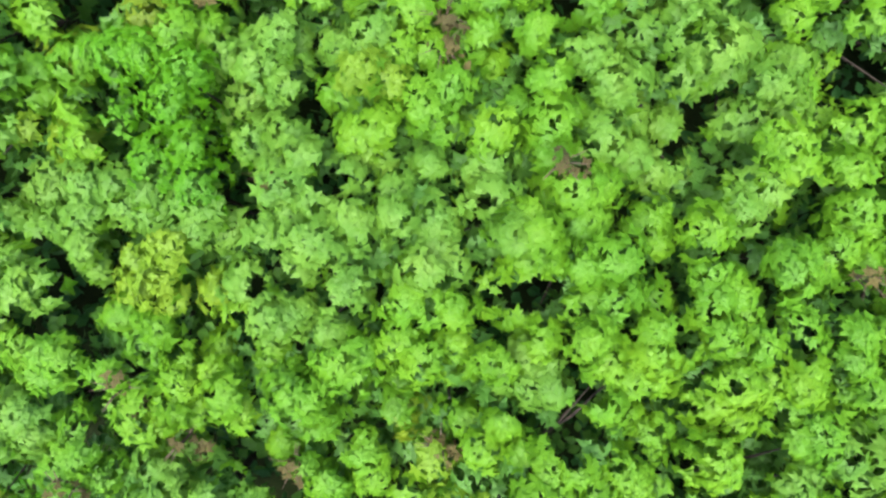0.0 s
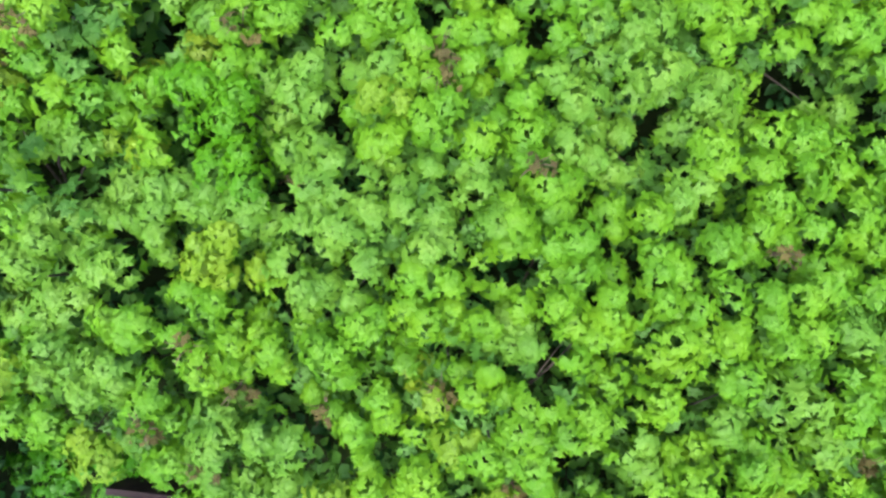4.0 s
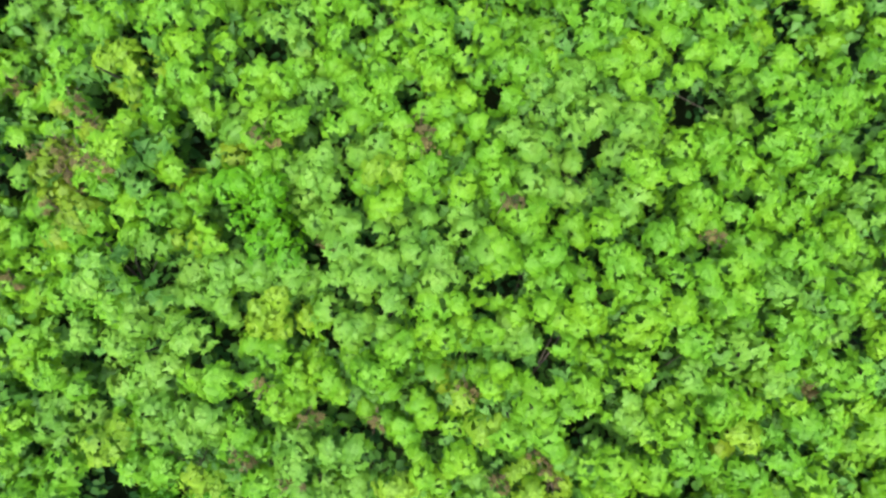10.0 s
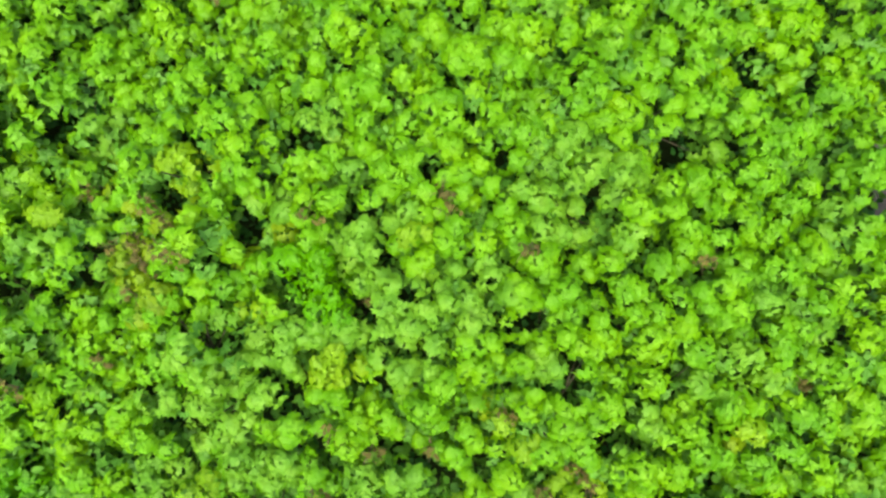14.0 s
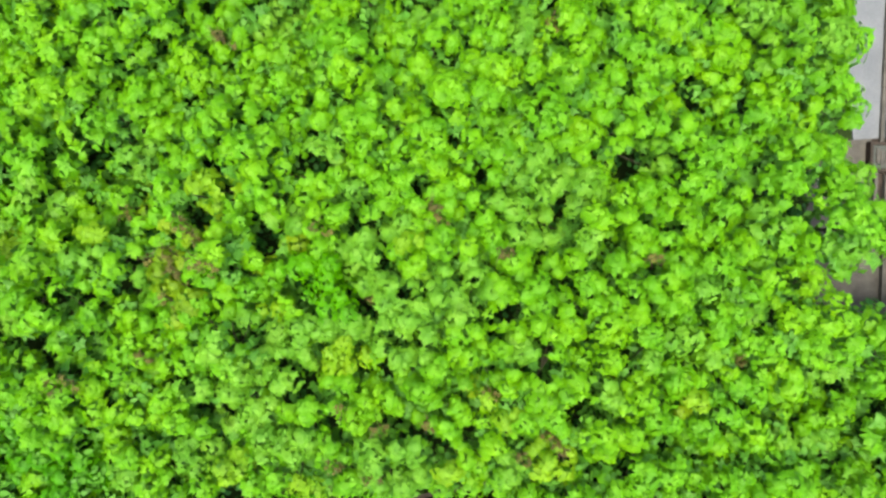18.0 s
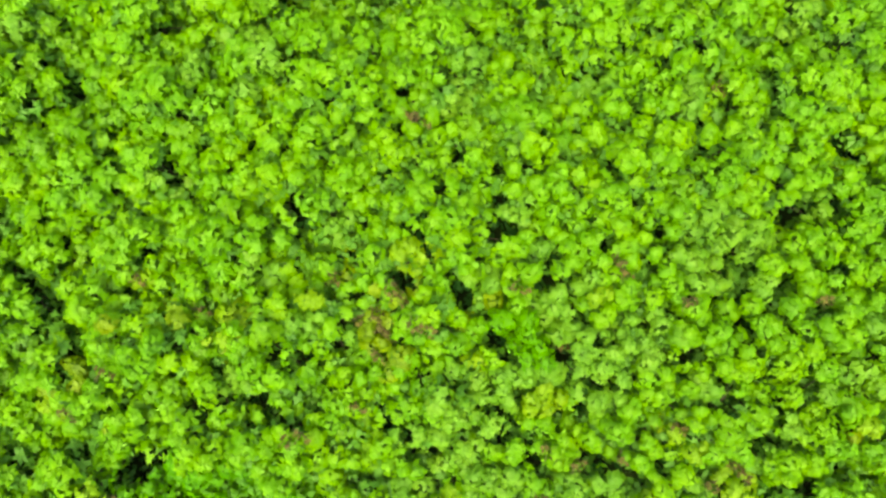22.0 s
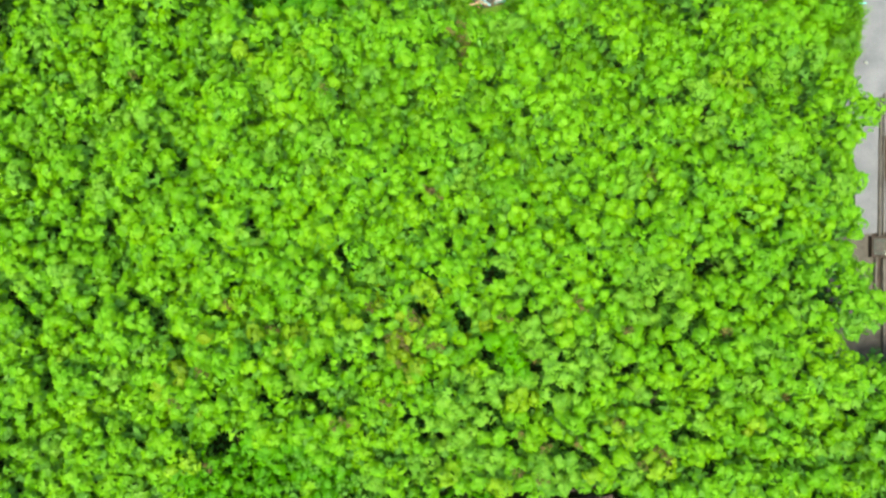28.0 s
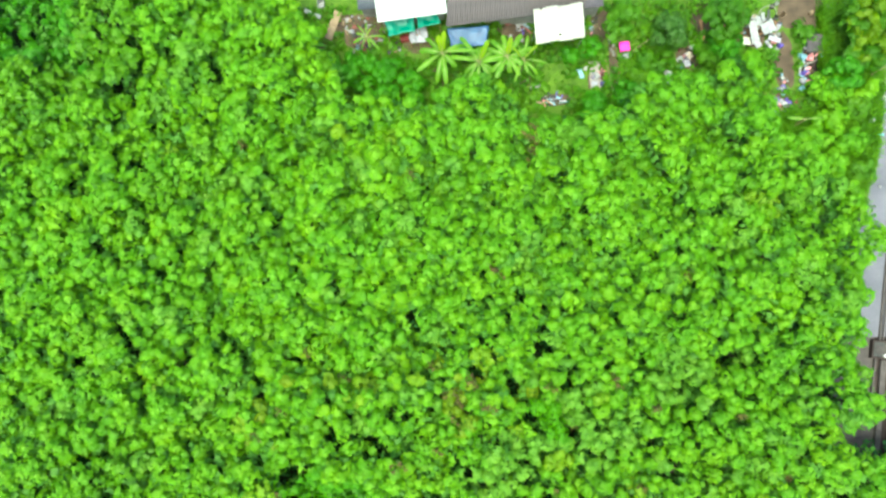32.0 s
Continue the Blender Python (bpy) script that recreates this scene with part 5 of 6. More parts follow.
for k, (px, py, rx, ry, zz) in enumerate([
    (-7.58, 17.80, 1.7, 1.5, 0.02), (-10.69, 16.29, 0.6, 0.8, 0.02), (3.61, 17.65, 1.2, 0.9, 0.02), (-1.87, 13.77, 0.5, 1.3, 0.02),
    (4.33, 14.13, 0.5, 0.6, 0.02), (9.63, 17.99, 0.8, 1.5, 0.02), (9.39, 14.08, 0.6, 1.0, 0.02), (10.61, 15.30, 0.3, 1.7, 0.024),
    (16.98, 18.10, 0.7, 1.8, 0.02), (15.83, 15.65, 0.8, 1.0, 0.02), (24.23, 18.62, 1.7, 1.8, 0.02), (22.69, 15.16, 0.6, 2.3, 0.024),
    (20.44, 17.44, 1.6, 1.0, 0.022), (22.52, 12.32, 0.8, 0.6, 0.026), (6.55, 12.54, 1.3, 0.4, 0.02), (24.73, 14.73, 0.7, 1.4, 0.022),
    (-3.23, 16.70, 1.6, 0.5, 0.02), (23.40, 11.38, 0.8, 0.5, 0.02)]):
    patch("bare_earth", px, py, rx, ry, MUD, "trodden brown earth in the yard", 60 + k, zz)
# dark earth patch that also holds the shadow beside the goods
patch("dark_earth_shadow", 24.76, 15.75, 0.9, 1.3, WET, "dark earth with shadow put into its colour under stacked goods", 99, 0.032)
# weeds all over the yard
wx, wy = np.meshgrid(np.arange(-12, 27.5, 0.4), np.arange(9.5, 22, 0.4))
wx, wy = (wx + yard.uniform(-0.25, 0.25, wx.shape)).ravel(), (wy + yard.uniform(-0.25, 0.25, wy.shape)).ravel()
open_ground = [(3.61, 17.65, 1.2), (-7.58, 17.80, 1.7), (24.23, 18.62, 1.8), (22.69, 15.16, 0.7), (22.72, 16.39, 0.8), (22.66, 13.74, 0.8), (20.44, 17.44, 1.5), (16.98, 18.10, 0.8),
               (9.39, 14.08, 0.8), (9.63, 17.99, 1.0), (10.10, 16.75, 0.6), (15.83, 15.65, 0.9), (6.55, 12.54, 1.0), (24.75, 15.55, 1.1), (24.13, 13.93, 0.8), (11.43, 16.32, 0.7), (21.92, 12.12, 1.0),
               (10.61, 15.30, 0.5), (6.36, 14.52, 1.0), (8.38, 14.09, 0.8), (14.61, 14.23, 0.6), (-3.44, 16.91, 1.3), (-10.28, 17.62, 0.9), (22.22, 17.21, 1.0), (21.66, 18.86, 0.8)]
og = np.array(open_ground)
ok = ~in_wood(wx, wy, 0.2) & ((np.hypot(wx[:, None] - og[:, 0], wy[:, None] - og[:, 1]) - og[:, 2]).min(1) > 0) & (wy < 19.5)
wx, wy = wx[ok], wy[ok]
which = (np.sin(wx * 1.7 + 2) + np.sin(wy * 2.1 + wx) + yard.normal(0, 0.6, len(wx))) > 0.2
for sel, kind, nm, lab in ((which, "yard", "weeds", "bright green weeds of the yard"), (~which, "grass", "ground_cover", "light green ground cover of the yard")):
    ob = sprigs(nm, LEAF[kind], np.stack([wx[sel], wy[sel], yard.uniform(0.02, 0.25, sel.sum())], 1), yard.uniform(0.2, 0.42, sel.sum()), 11, 0.13, yard, None, 6)
    tagged(ob, lab, "weeds", kind="stuff")
# grass over the turf
gx = np.concatenate([yard.uniform(-9, 27, 15000), yard.uniform(22.0, 30.0, 22000)])
gy = np.concatenate([yard.uniform(9.5, 20, 15000), yard.uniform(4.5, 19, 22000)])
ok = ~in_wood(gx, gy, -0.3) & (gx < np.interp(gy, [4, 6.2, 7.8, 12, 15, 20], [28.0, 28.4, 29.0, 29.6, 29.75, 29.9]) - 0.35 + 0.12 * np.sin(gy * 3)) & (gx > -9)
bare = [(3.61, 17.65), (-7.58, 17.80), (24.23, 18.62), (22.69, 15.16), (20.44, 17.44), (16.98, 18.10), (9.39, 14.08), (10.23, 17.78), (15.83, 15.65), (6.55, 12.54)]
ok &= ~((gx > 20.4) & (gx < 24.9) & (gy > 11.6))
ok &= near(bare, gx, gy) > 0.7
gx, gy = gx[ok], gy[ok]
tall = gx > 21.5
grass("grass", LEAF["grass"], gx[~tall], gy[~tall], None, 0.14, "short bright green grass of the yard", yard)
grass("tall_grass", LEAF["grass"], gx[tall], gy[tall], None, 0.7, "tall bright green grass at the roadside", yard)

# ---- house at the south edge of the wood ----
south = thing("house", 10.87, -17.95, -0.05, 8.0, "house under a brown-purple hipped roof with a broad white gutter", "house")
W0, D0 = 7.6, 7.0  # the corner by the wood is the thing's origin; the roof runs west and south
bm = bmesh.new()
ridge = [(-2.6, -D0 / 2, 4.5), (-W0 + 2.6, -D0 / 2, 4.5)]
eave = [(-0.45, -0.62, 3.12), (-W0 + 0.4, -0.62, 3.12), (-W0 + 0.4, -D0 + 0.5, 3.12), (-0.45, -D0 + 0.5, 3.12)]
for nm, pts in (("roof", [eave[0], eave[1], ridge[1], ridge[0]]), ("roof", [eave[2], eave[3], ridge[0], ridge[1]]),
                ("roof", [eave[3], eave[0], ridge[0]]), ("roof", [eave[1], eave[2], ridge[1]])):
    b2 = bmesh.new()
    up = [b2.verts.new(p) for p in pts]
    dn = [b2.verts.new((p[0], p[1], p[2] - 0.08)) for p in pts]
    b2.faces.new(list(reversed(up)))
    b2.faces.new(dn)
    for k in range(len(pts)):
        b2.faces.new((up[k], up[(k + 1) % len(pts)], dn[(k + 1) % len(pts)], dn[k]))
    bmesh.ops.recalc_face_normals(b2, faces=b2.faces)
    part("roof", b2, MAROON_ROOF, south, "brown-purple roof slope")
bm.free()
for a, b in ((eave[0], ridge[0]), (eave[1], ridge[1]), (ridge[0], ridge[1])):
    bm = bmesh.new()
    tube(bm, [(a[0], a[1], a[2] + 0.03), (b[0], b[1], b[2] + 0.03)], [0.07, 0.07], 6)
    part("ridge_cap", bm, MAROON_ROOF, south)
for x0, x1, y0, y1, lab in ((-W0, -1.55, -0.68, 0.02, ""), (-1.15, 0.0, -0.62, -0.32, ""), (-0.42, 0.02, -D0, -0.64, "")):
    bm = bmesh.new()
    box(bm, x0, x1, y0, y1, 2.98, 3.1, 0.012)
    part("gutter", bm, WHITE_METAL, south, "broad white concrete gutter")
bm = bmesh.new()
box(bm, -1.52, -0.2, -0.3, 0.05, 2.82, 2.9, 0.01)
part("roof_edge", bm, WET, south, "dark rusty edge strip")
walls(south, -W0 + 0.3, -0.5, -D0 + 0.4, -0.75, 2.95, WALL)
bm = bmesh.new()
box(bm, -W0, 0.2, 0.25, 0.42, 0, 1.8)
part("yard_wall", bm, WET, south, "dark stained yard wall")
bm = bmesh.new()
box(bm, 1.5, 13.5, -30, -16.0, -0.2, 0.012)
tagged(part("house_yard", bm, GROUND), "dark earth round the house", "ground", kind="structure")
shrub("shrub", 3.21, -18.67, 0.75, 1.3, "lush", 44, 0.11, "round vivid green shrub beside the house wall", "shrub", 90)
shrub("shrub", 1.16, -18.91, 0.9, 1.2, "lush", 22, 0.16, "dark green shrub beside the house", "shrub", 91)


# ---- parked pickup at the roadside ----
def pickup(x, y, rz):
    car = thing("pickup_truck", x, y, 0, rz, "parked light blue pickup truck on the concrete road", "pickup truck")
    bm = bmesh.new()
    box(bm, -0.83, 0.83, -2.2, 2.2, 0.35, 0.95, 0.09)
    part("body", bm, CARBLUE, car)
    bm = bmesh.new()
    r = bmesh.ops.create_cube(bm, size=1.0)
    for v in r["verts"]:
        f = 0.74 if v.co.z > 0 else 0.8
        v.co = Vector((v.co.x * 2 * f, v.co.y * (1.3 if v.co.z > 0 else 1.9) + 0.35, 0.95 + (v.co.z + 0.5) * 0.6))
    bmesh.ops.bevel(bm, geom=list(bm.edges), offset=0.06, segments=2, affect="EDGES")
    cab = part("cab", bm, CARBLUE, car)
    for y0, y1, z0, z1 in ((1.05, 1.28, 1.02, 1.46), (-0.58, -0.36, 1.02, 1.46)):
        bm = bmesh.new()
        box(bm, -0.62, 0.62, y0, y1, z0, z1, 0.03)
        part("window", bm, GLASS, cab, "dark glass")
    for x0, x1, y0, y1 in ((-0.83, -0.76, -2.2, -0.6), (0.76, 0.83, -2.2, -0.6), (-0.76, 0.76, -2.2, -2.12)):
        bm = bmesh.new()
        box(bm, x0, x1, y0, y1, 0.95, 1.12, 0.01)
        part("bed_side", bm, CARBLUE, car)
    bm = bmesh.new()
    box(bm, -0.75, 0.75, -2.1, -0.65, 0.955, 0.975)
    part("bed_liner", bm, BLACK, car, "black bed liner")
    for sx in (-0.78, 0.78):
        for sy in (-1.4, 1.4):
            bm = bmesh.new()
            tube(bm, [(sx - 0.1, sy, 0.33), (sx + 0.1, sy, 0.33)], [0.33, 0.33], 20)
            w = part("wheel", bm, BLACK, car)
            bm = bmesh.new()
            tube(bm, [(sx - 0.11, sy, 0.33), (sx + 0.11, sy, 0.33)], [0.2, 0.2], 14)
            part("rim", bm, PIPE, w, "grey steel rim")
    for sx in (-0.6, 0.6):
        for sy, m, n in ((-2.21, RED, "tail_light"), (2.17, WHITE_METAL, "headlight")):
            bm = bmesh.new()
            box(bm, sx - 0.14, sx + 0.14, sy, sy + 0.05, 0.7, 0.84, 0.01)
            part(n, bm, m, car)


pickup(31.15, 16.9, 2)

# ---- litter and goods of the yard ----
junk = np.random.default_rng(23)


def crumpled(name, x, y, z, w, d, h, rz, mat, label, category, seed):
    """A soft, crumpled lump such as a sack, a heap of cloth or a bent sheet."""
    rng = np.random.default_rng(seed)
    bm = bmesh.new()
    bmesh.ops.create_icosphere(bm, subdivisions=2, radius=0.5)
    for v in bm.verts:
        k = 1 + rng.uniform(-0.34, 0.3)
        v.co = Vector((v.co.x * w * k, v.co.y * d * k, max(-0.02, (v.co.z + 0.28) * h * k)))
    return tagged(part(name, bm, mat, None, "", pose(x, y, z, 0, 0, rz)), label, category)


def crate(name, x, y, z, w, d, h, rz, mat, label, category="box"):
    """An open box with a rim and a floor."""
    root = thing(name, x, y, z, rz, label, category)
    t = min(w, d) * 0.06
    for a, b, c, e in ((-w / 2, w / 2, -d / 2, -d / 2 + t), (-w / 2, w / 2, d / 2 - t, d / 2), (-w / 2, -w / 2 + t, -d / 2 + t, d / 2 - t), (w / 2 - t, w / 2, -d / 2 + t, d / 2 - t)):
        bm = bmesh.new()
        box(bm, a, b, c, e, 0, h, t * 0.2)
        part("side", bm, mat, root)
    bm = bmesh.new()
    box(bm, -w / 2 + t, w / 2 - t, -d / 2 + t, d / 2 - t, 0.01, 0.03)
    part("floor", bm, mat, root)
    return root


def board(name, x, y, z, L, w, rz, mat, label, tilt=0.0, th=0.035, category="board"):
    bm = bmesh.new()
    box(bm, -w / 2, w / 2, -L / 2, L / 2, 0, th, 0.006)
    return tagged(part(name, bm, mat, None, "", pose(x, y, z, tilt, 0, rz)), label, category)


def ring(name, x, y, z, R, r, mat, label, category, tilt=0.0):
    """A tyre or hoop lying flat."""
    bm = bmesh.new()
    n, m = 18, 7
    vs = [[bm.verts.new(((R + r * math.cos(6.2832 * j / m)) * math.cos(6.2832 * i / n), (R + r * math.cos(6.2832 * j / m)) * math.sin(6.2832 * i / n), r + r * math.sin(6.2832 * j / m))) for j in range(m)] for i in range(n)]
    for i in range(n):
        for j in range(m):
            bm.faces.new((vs[i][j], vs[(i + 1) % n][j], vs[(i + 1) % n][(j + 1) % m], vs[i][(j + 1) % m]))
    return tagged(part(name, bm, mat, None, "", pose(x, y, z, tilt, 0, 0)), label, category)


def bucket(name, x, y, z, r, h, mat, label, category="bucket"):
    """A round vessel: tapered wall, rolled rim, floor."""
    root = thing(name, x, y, z, 0, label, category)
    bm = bmesh.new()
    n = 18
    prof = [(r * 0.8, 0.0), (r, h), (r * 0.94, h), (r * 0.75, 0.03)]
    vs = [[bm.verts.new((q * math.cos(6.2832 * i / n), q * math.sin(6.2832 * i / n), zz)) for q, zz in prof] for i in range(n)]
    for i in range(n):
        for j in range(3):
            bm.faces.new((vs[i][j], vs[(i + 1) % n][j], vs[(i + 1) % n][j + 1], vs[i][j + 1]))
    bm.faces.new([vs[i][3] for i in range(n)])
    bm.faces.new([vs[i][0] for i in reversed(range(n))])
    bmesh.ops.recalc_face_normals(bm, faces=bm.faces)
    part("vessel", bm, mat, root)
    bm = bmesh.new()
    rim = [bm.verts.new((q * math.cos(6.2832 * i / n), q * math.sin(6.2832 * i / n), zz)) for i in range(n) for q, zz in ((r * 1.04, h - 0.02), (r * 1.04, h + 0.01), (r * 0.95, h + 0.01))]
    for i in range(n):
        for j in range(2):
            a, b = i * 3 + j, ((i + 1) % n) * 3 + j
            bm.faces.new((rim[a], rim[b], rim[b + 1], rim[a + 1]))
    part("rim", bm, mat, root)
    return root


# pink basin on a stool with goods round it
stool = thing("stool", 11.30, 16.22, -0.03, 8, "low wooden stool holding a basin", "stool")
bm = bmesh.new()
box(bm, -0.33, 0.33, -0.33, 0.33, 0.42, 0.46, 0.01)
part("seat", bm, PLANK, stool)
for a in (-0.26, 0.26):
    for b in (-0.26, 0.26):
        bm = bmesh.new()
        box(bm, a - 0.025, a + 0.025, b - 0.025, b + 0.025, 0, 0.42)
        part("leg", bm, PLANK, stool)
crate("pink_basin", 11.30, 16.22, 0.43, 0.7, 0.66, 0.2, 8, PINK, "bright pink square plastic basin on a stool", "basin")
crumpled("cloth_bundle", 11.46, 15.68, 0, 0.6, 0.4, 0.3, 20, LILAC, "grey-blue cloth bundle on the grass", "cloth", 1)
crumpled("cloth_bundle", 11.04, 14.57, 0, 0.36, 0.4, 0.3, 0, RED, "red cloth bundle on the grass", "cloth", 2)
pipe("bamboo_pole", [(10.02, 15.45, 0.2), (10.48, 13.20, 0.3)], 0.03, PLANK, "thin bamboo pole lying in the yard", "pole")
pipe("bamboo_pole", [(11.79, 15.88, 0.2), (12.95, 16.64, 0.6)], 0.025, PLANK, "thin bamboo pole leaning in the yard", "pole")
pipe("bamboo_pole", [(10.61, 13.34, 0.1), (11.10, 14.35, 0.25)], 0.025, PIPE, "thin grey pole lying in the yard", "pole")
# slab with goods, bottles and sacks
board("concrete_slab", 9.31, 14.28, 0.02, 2.1, 0.8, 4, surface("pinkish_slab", (0.17, 0.145, 0.14), (0.27, 0.235, 0.23), 3, 0.85, 0, 0.2, 20), "pinkish concrete slab on the ground", 0, 0.06, "slab")
crumpled("sack", 9.39, 14.30, 0.03, 0.5, 0.55, 0.35, 0, PLASTIC, "whitish plastic sack on a slab", "sack", 3)
crumpled("sack", 9.23, 13.69, 0.03, 0.5, 0.4, 0.3, 30, LILAC, "grey-lilac plastic sack on a slab", "sack", 4)
board("blue_board", 8.29, 14.47, 0.02, 0.75, 0.3, 18, SKYBLUE, "light blue plastic board on the grass", 0, 0.05, "board")
crumpled("sack", 8.61, 14.83, 0.0, 0.3, 0.3, 0.2, 0, PLASTIC, "small white plastic bag on the grass", "sack", 5)
bucket("bucket", 5.15, 13.53, -0.02, 0.19, 0.3, PLASTIC, "white plastic bucket on bare earth")
for k, (x_, y_) in enumerate([(5.61, 12.52), (6.01, 12.39), (6.34, 12.60)]):
    ring("tyre", x_, y_, 0.0, 0.2, 0.075, BLACK, "old black tyre lying on the ground", "tyre")
for k, (x_, y_) in enumerate([(5.76, 12.74), (6.16, 12.69), (4.73, 13.43), (6.82, 12.39)]):
    bucket("pot", x_, y_, 0.0, 0.1 + 0.02 * (k % 2), 0.2, LILAC if k % 2 else PLASTIC, "small pale plant pot on the ground", "pot")
pipe("hose", [(6.66, 12.31, 0.05), (7.14, 12.39, 0.06), (7.67, 12.46, 0.05)], 0.05, TEAL, "short green hose on the ground", "hose")
ring("tyre", 7.59, 12.42, 0.0, 0.16, 0.07, BLACK, "small black tyre lying on the grass", "tyre")
# heap near the wooden gate
for k, (x_, y_, w, d, mat, lab, nm) in enumerate([
    (14.44, 14.42, 0.55, 0.6, PLASTIC, "white plastic sack in the grass", "sack"),
    (14.55, 13.73, 0.4, 0.5, LILAC, "grey plastic sack in the grass", "sack"),
    (16.17, 16.27, 0.45, 0.4, PLASTIC, "white plastic sack on bare earth", "sack"),
    (15.32, 15.39, 0.4, 0.5, PLASTIC, "white plastic sack on bare earth", "sack"),
    (15.80, 15.06, 0.6, 0.45, LILAC, "grey-white crumpled sheet on bare earth", "sheet"),
    (16.00, 15.66, 0.5, 0.6, surface("beige_cloth", (0.3, 0.24, 0.2), (0.45, 0.38, 0.32)), "beige cloth heap on bare earth", "cloth"),
    (15.39, 14.69, 0.35, 0.45, SKYBLUE, "light blue plastic bag on bare earth", "sack"),
    (13.59, 14.54, 0.3, 0.36, SKYBLUE, "light blue plastic bag in the grass", "sack")]):
    crumpled(nm, x_, y_, 0, w, d, 0.35, 37 * k, mat, lab, nm, 10 + k)
for k in range(4):
    board("plank", 16.90, 17.53, 0.03 + 0.04 * k, 1.7 - 0.1 * k, 0.16, -3 + 5 * k, RUSTWOOD, "reddish weathered plank lying in the yard", 0, 0.035, "plank")
board("plank", 16.61, 16.71, 0.02, 0.9, 0.14, 14, PLANK, "pale weathered plank lying in the yard", 0, 0.035, "plank")
# white panels and laundry by the shed
board("white_panel", 20.27, 17.05, 0.75, 1.6, 0.55, 12, PLASTIC, "white sheet panel propped up in the yard", 6, 0.03, "panel")
board("white_panel", 21.21, 17.36, 0.85, 0.8, 0.95, 24, PLASTIC, "white sheet panel lying on goods", 0, 0.03, "panel")
board("white_panel", 19.93, 16.56, 0.4, 0.55, 0.55, 0, CREAM_METAL, "cream sheet panel lying on goods", 0, 0.03, "panel")
for k, (x_, y_, z1) in enumerate([(20.45, 17.20, 0.74), (21.44, 17.55, 0.83), (20.06, 16.67, 0.39)]):
    crate("storage_crate", x_, y_, -0.02, 0.8 - 0.1 * k, 0.6, z1, 10, RUSTWOOD, "rough wooden crate under a panel", "crate")
for k, (x_, y_, w, d, mat, lab) in enumerate([
    (22.13, 17.59, 0.5, 0.55, LILAC, "grey-lilac laundry heap on bare earth"), (21.92, 16.66, 0.45, 0.5, ROSE, "rose cloth heap on bare earth"),
    (22.34, 16.29, 0.45, 0.36, NAVY, "indigo cloth heap on bare earth"), (22.20, 17.06, 0.4, 0.3, PLASTIC, "white cloth heap on bare earth"),
    (22.07, 15.97, 0.4, 0.3, PLASTIC, "white cloth heap on bare earth"), (19.43, 17.38, 0.5, 0.5, RED, "dull red cloth heap beside panels"),
    (23.86, 15.54, 0.55, 0.6, SKYBLUE, "light blue plastic goods heap"), (24.40, 15.42, 0.55, 0.5, ROSE, "rose cloth heap beside plastic goods"),
    (23.90, 14.93, 0.5, 0.45, LILAC, "grey-lilac plastic goods heap"), (23.96, 14.29, 0.55, 0.4, NAVY, "indigo cloth heap beside plastic goods"),
    (23.87, 13.72, 0.4, 0.5, LILAC, "grey-white plastic goods heap"), (23.78, 13.16, 0.45, 0.4, SKYBLUE, "light blue plastic goods heap"),
    (24.76, 16.62, 0.5, 0.4, MAROON, "dull maroon cloth heap"), (24.82, 15.97, 0.4, 0.35, ROSE, "rose cloth heap beside a kerb"),
    (22.44, 13.93, 0.3, 0.5, PLASTIC, "small white plastic heap on a path"), (22.27, 13.17, 0.3, 0.3, LILAC, "small grey plastic heap on a path"),
    (25.71, 18.96, 0.5, 0.5, PLASTIC, "round white sack on bare earth"), (24.54, 18.61, 0.3, 0.3, PLANK, "brown sack on bare earth")]):
    crumpled("cloth_heap" if "cloth" in lab or "laundry" in lab else "plastic_heap", x_, y_, 0, w, d, 0.5, 41 * k, mat, lab, "heap", 30 + k)
ring("hoop", 21.55, 18.6, 0.0, 0.62, 0.03, PIPE, "pale grey metal hoop leaning in the yard", "hoop", 35)
pipe("edging", [(25.57, 17.46, 0.06), (25.54, 16.40, 0.06), (25.29, 15.67, 0.06), (24.81, 15.19, 0.06), (24.21, 14.99, 0.06)], 0.07, PIPE, "curved pale edging of a bed", "edging")
board("white_panel", 21.54, 12.24, 0.02, 1.0, 0.3, 3, PLASTIC, "narrow white panel on the ground", 0, 0.05, "panel")
board("white_panel", 22.37, 12.16, 0.02, 0.24, 1.0, 8, PLASTIC, "narrow white panel on the ground", 0, 0.05, "panel")
board("white_panel", 21.69, 11.56, 0.02, 0.14, 0.9, 0, LILAC, "narrow grey panel on the ground", 0, 0.05, "panel")
# by the banana on the west side
board("plank", -9.62, 18.13, 0.25, 2.1, 0.58, -22, PLANK, "broad pale board leaning by the wood", 6, 0.05, "board")
board("white_panel", -11.14, 18.98, 0.3, 1.3, 0.28, 65, PLASTIC, "narrow white panel lying in the weeds", 0, 0.05, "panel")
crate("box", -10.52, 19.68, 0.0, 0.5, 0.6, 0.45, 5, PLASTIC, "white open box in the weeds")
crate("red_crate", -4.40, 17.10, 0.0, 0.6, 0.42, 0.4, 8, RED, "dark red plastic crate beside a table", "crate")
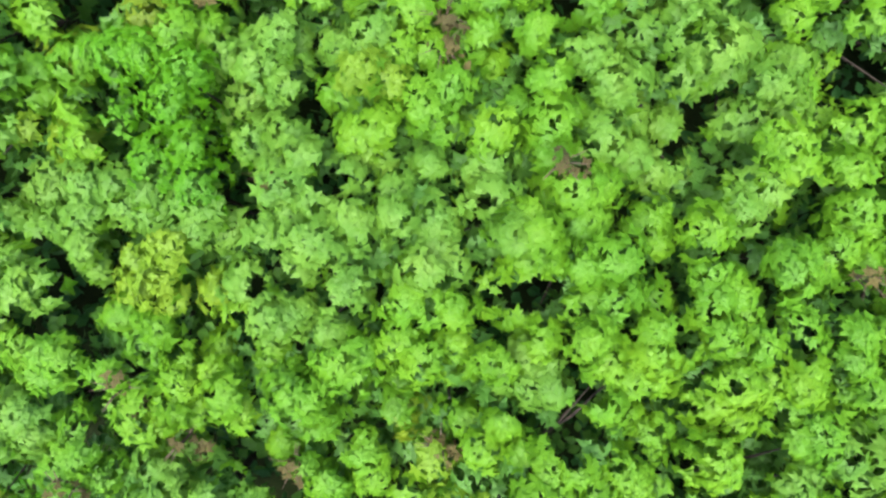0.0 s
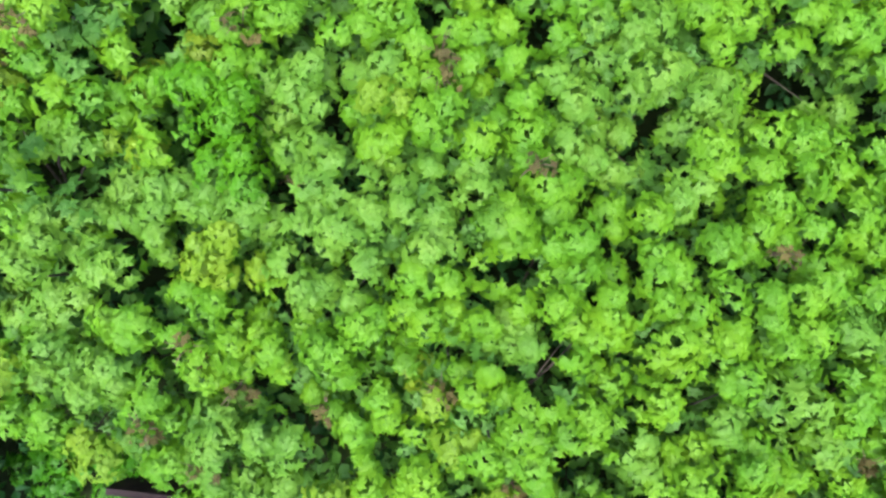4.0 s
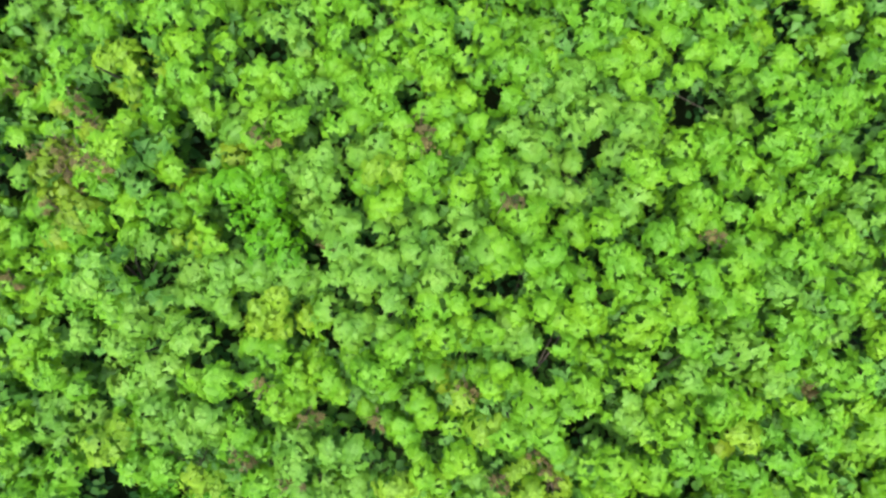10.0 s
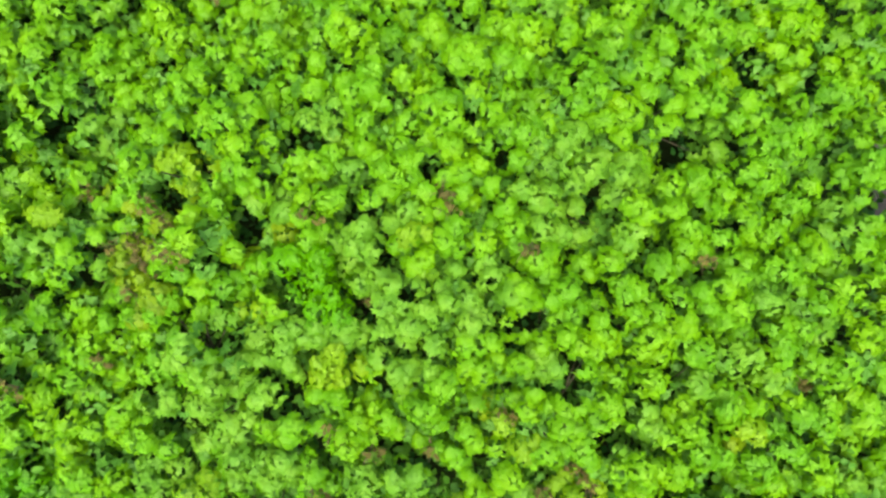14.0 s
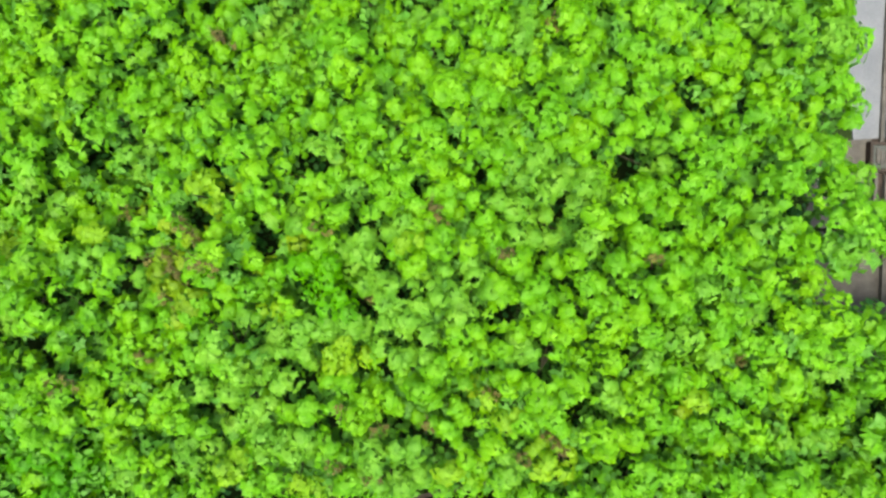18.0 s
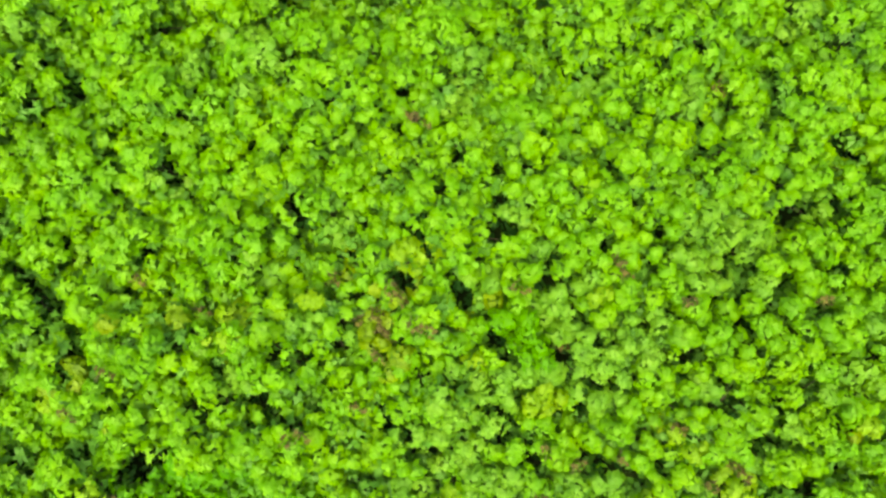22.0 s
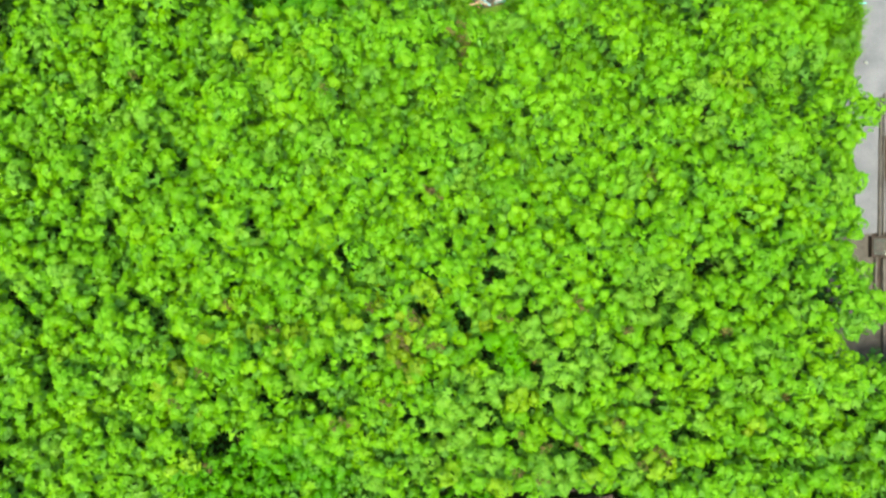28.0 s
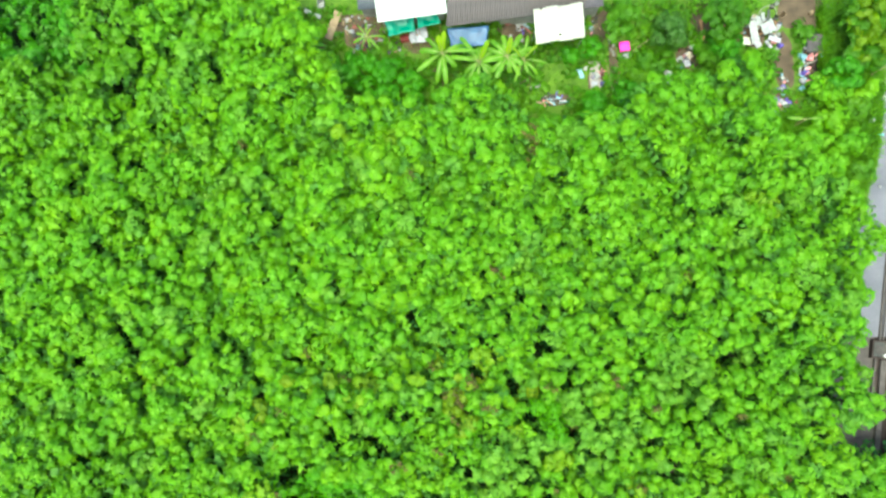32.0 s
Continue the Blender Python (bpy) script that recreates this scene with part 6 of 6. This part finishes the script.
for k in range(64):
    x_, y_ = junk.uniform(-1, 1, 2)
    cxy = [(-7.58, 17.80), (-8.62, 18.23), (-5.50, 16.81), (3.62, 17.86)][k % 4]
    m, lab = [(PLASTIC, "white"), (LILAC, "grey-lilac"), (KERB, "grey"), (PLANK, "brown"), (BLACK, "black"), (PLASTIC, "white"), (MAROON, "dull red")][k % 7]
    crumpled("litter", cxy[0] + x_ * 1.1, cxy[1] + y_ * 0.9, 0, junk.uniform(0.16, 0.5), junk.uniform(0.1, 0.34), 0.2, 60 * k, m, f"{lab} scrap of litter on bare earth", "litter", 180 + k)
start, end = Vector((10.20, 18.36, 0)), Vector((10.57, 15.79, 0))
for k in range(13):
    at = start.lerp(end, k / 12) + Vector((0.12 * math.sin(k * 2.3), 0, 0))
    crumpled("stone", at.x, at.y, 0.0, 0.26, 0.22, 0.32, 50 * k, PIPE, "pale stone edging a path", "stone", 120 + k)
# roadside bits
pipe("water_pipe", [(28.19, 9.78, 0.25), (29.35, 9.86, 0.2)], 0.045, CYAN, "short cyan water pipe sticking out over the road edge", "pipe")
crumpled("sack", 28.41, 10.86, 0.3, 0.5, 0.4, 0.3, 20, PLASTIC, "white plastic bag caught in the roadside grass", "sack", 150)
crumpled("sack", 29.51, 12.43, 0.0, 0.3, 0.5, 0.2, 0, PLASTIC, "white plastic bag at the road edge", "sack", 151)
crumpled("sack", 29.07, 6.23, 0.0, 0.2, 0.22, 0.15, 0, PLASTIC, "small white litter at the road edge", "sack", 152)
bucket("bucket", 29.46, 16.45, 0.0, 0.14, 0.3, RED, "small red bucket by the roadside")
bucket("bucket", 29.92, 15.85, 0.0, 0.2, 0.35, CREAM_METAL, "cream plastic bucket by the roadside")
pipe("bamboo_pole", [(28.38, 14.00, 0.5), (29.29, 14.58, 0.7)], 0.03, PLANK, "pale pole leaning in the roadside weeds", "pole")

# small clutter of the eastern yard
bits = np.random.default_rng(77)
tones = [(PLASTIC, "whitish"), (LILAC, "grey-lilac"), (SKYBLUE, "light blue"), (ROSE, "rose"), (BLACK, "black"), (PLANK, "brown"), (NAVY, "indigo"), (KERB, "grey"), (MAROON, "maroon")]
zones = [(22.24, 17.34, 0.55, 1.4), (24.07, 14.47, 0.5, 1.3), (22.22, 12.18, 0.8, 0.5), (15.76, 15.58, 0.6, 0.9), (24.66, 16.09, 0.6, 0.7), (20.35, 17.57, 0.9, 0.7), (9.55, 14.01, 0.4, 0.8), (6.14, 12.52, 0.9, 0.3), (22.56, 13.48, 0.25, 1.0), (-7.54, 16.68, 0.9, 0.6), (4.33, 17.77, 0.6, 0.5), (9.10, 17.71, 0.6, 0.9)]
for k in range(190):
    zx, zy, sx, sy = zones[k % len(zones)]
    x_, y_ = zx + bits.normal(0, 0.55) * sx, zy + bits.normal(0, 0.55) * sy
    m, word = tones[int(bits.integers(len(tones)))]
    w, d = bits.uniform(0.12, 0.42), bits.uniform(0.1, 0.3)
    if k % 3 == 0:
        crate("small_box", x_, y_, -0.01, w, d, 0.2, bits.uniform(0, 90), m, f"small {word} box in the yard litter")
    elif k % 3 == 1:
        board("board", x_, y_, 0.03 + 0.002 * k, w * 2, d * 0.5, bits.uniform(0, 180), m, f"short {word} board in the yard litter")
    else:
        crumpled("rag", x_, y_, 0.0, w, d, 0.22, bits.uniform(0, 180), m, f"crumpled {word} rag in the yard litter", "rag", 300 + k)

# jumble of sheets and rails by the panels
pile = np.random.default_rng(5)
cx0, cy0 = 21.17, 17.43
for k in range(16):
    m, word = [(PLASTIC, "whitish"), (LILAC, "grey-lilac"), (PLASTIC, "whitish"), (BLACK, "black")][k % 4]
    x_, y_ = cx0 + pile.uniform(-1.3, 1.1), cy0 + pile.uniform(-1.1, 0.9)
    board("sheet_scrap", x_, y_, 0.02 + 0.035 * k, pile.uniform(0.4, 1.1), pile.uniform(0.1, 0.4), pile.uniform(0, 180), m, f"{word} scrap of sheet lying on the jumble", pile.uniform(-6, 6), 0.03, "scrap")
cx0, cy0 = 22.14, 12.06
for k in range(7):
    m, word = [(PLASTIC, "whitish"), (LILAC, "grey-lilac"), (SKYBLUE, "light blue")][k % 3]
    board("sheet_scrap", cx0 + pile.uniform(-0.9, 0.8), cy0 + pile.uniform(-0.6, 0.6), 0.03 + 0.02 * k, pile.uniform(0.25, 0.7), pile.uniform(0.07, 0.18), pile.uniform(0, 180), m, f"{word} scrap of sheet on dark earth", 0, 0.025, "scrap")
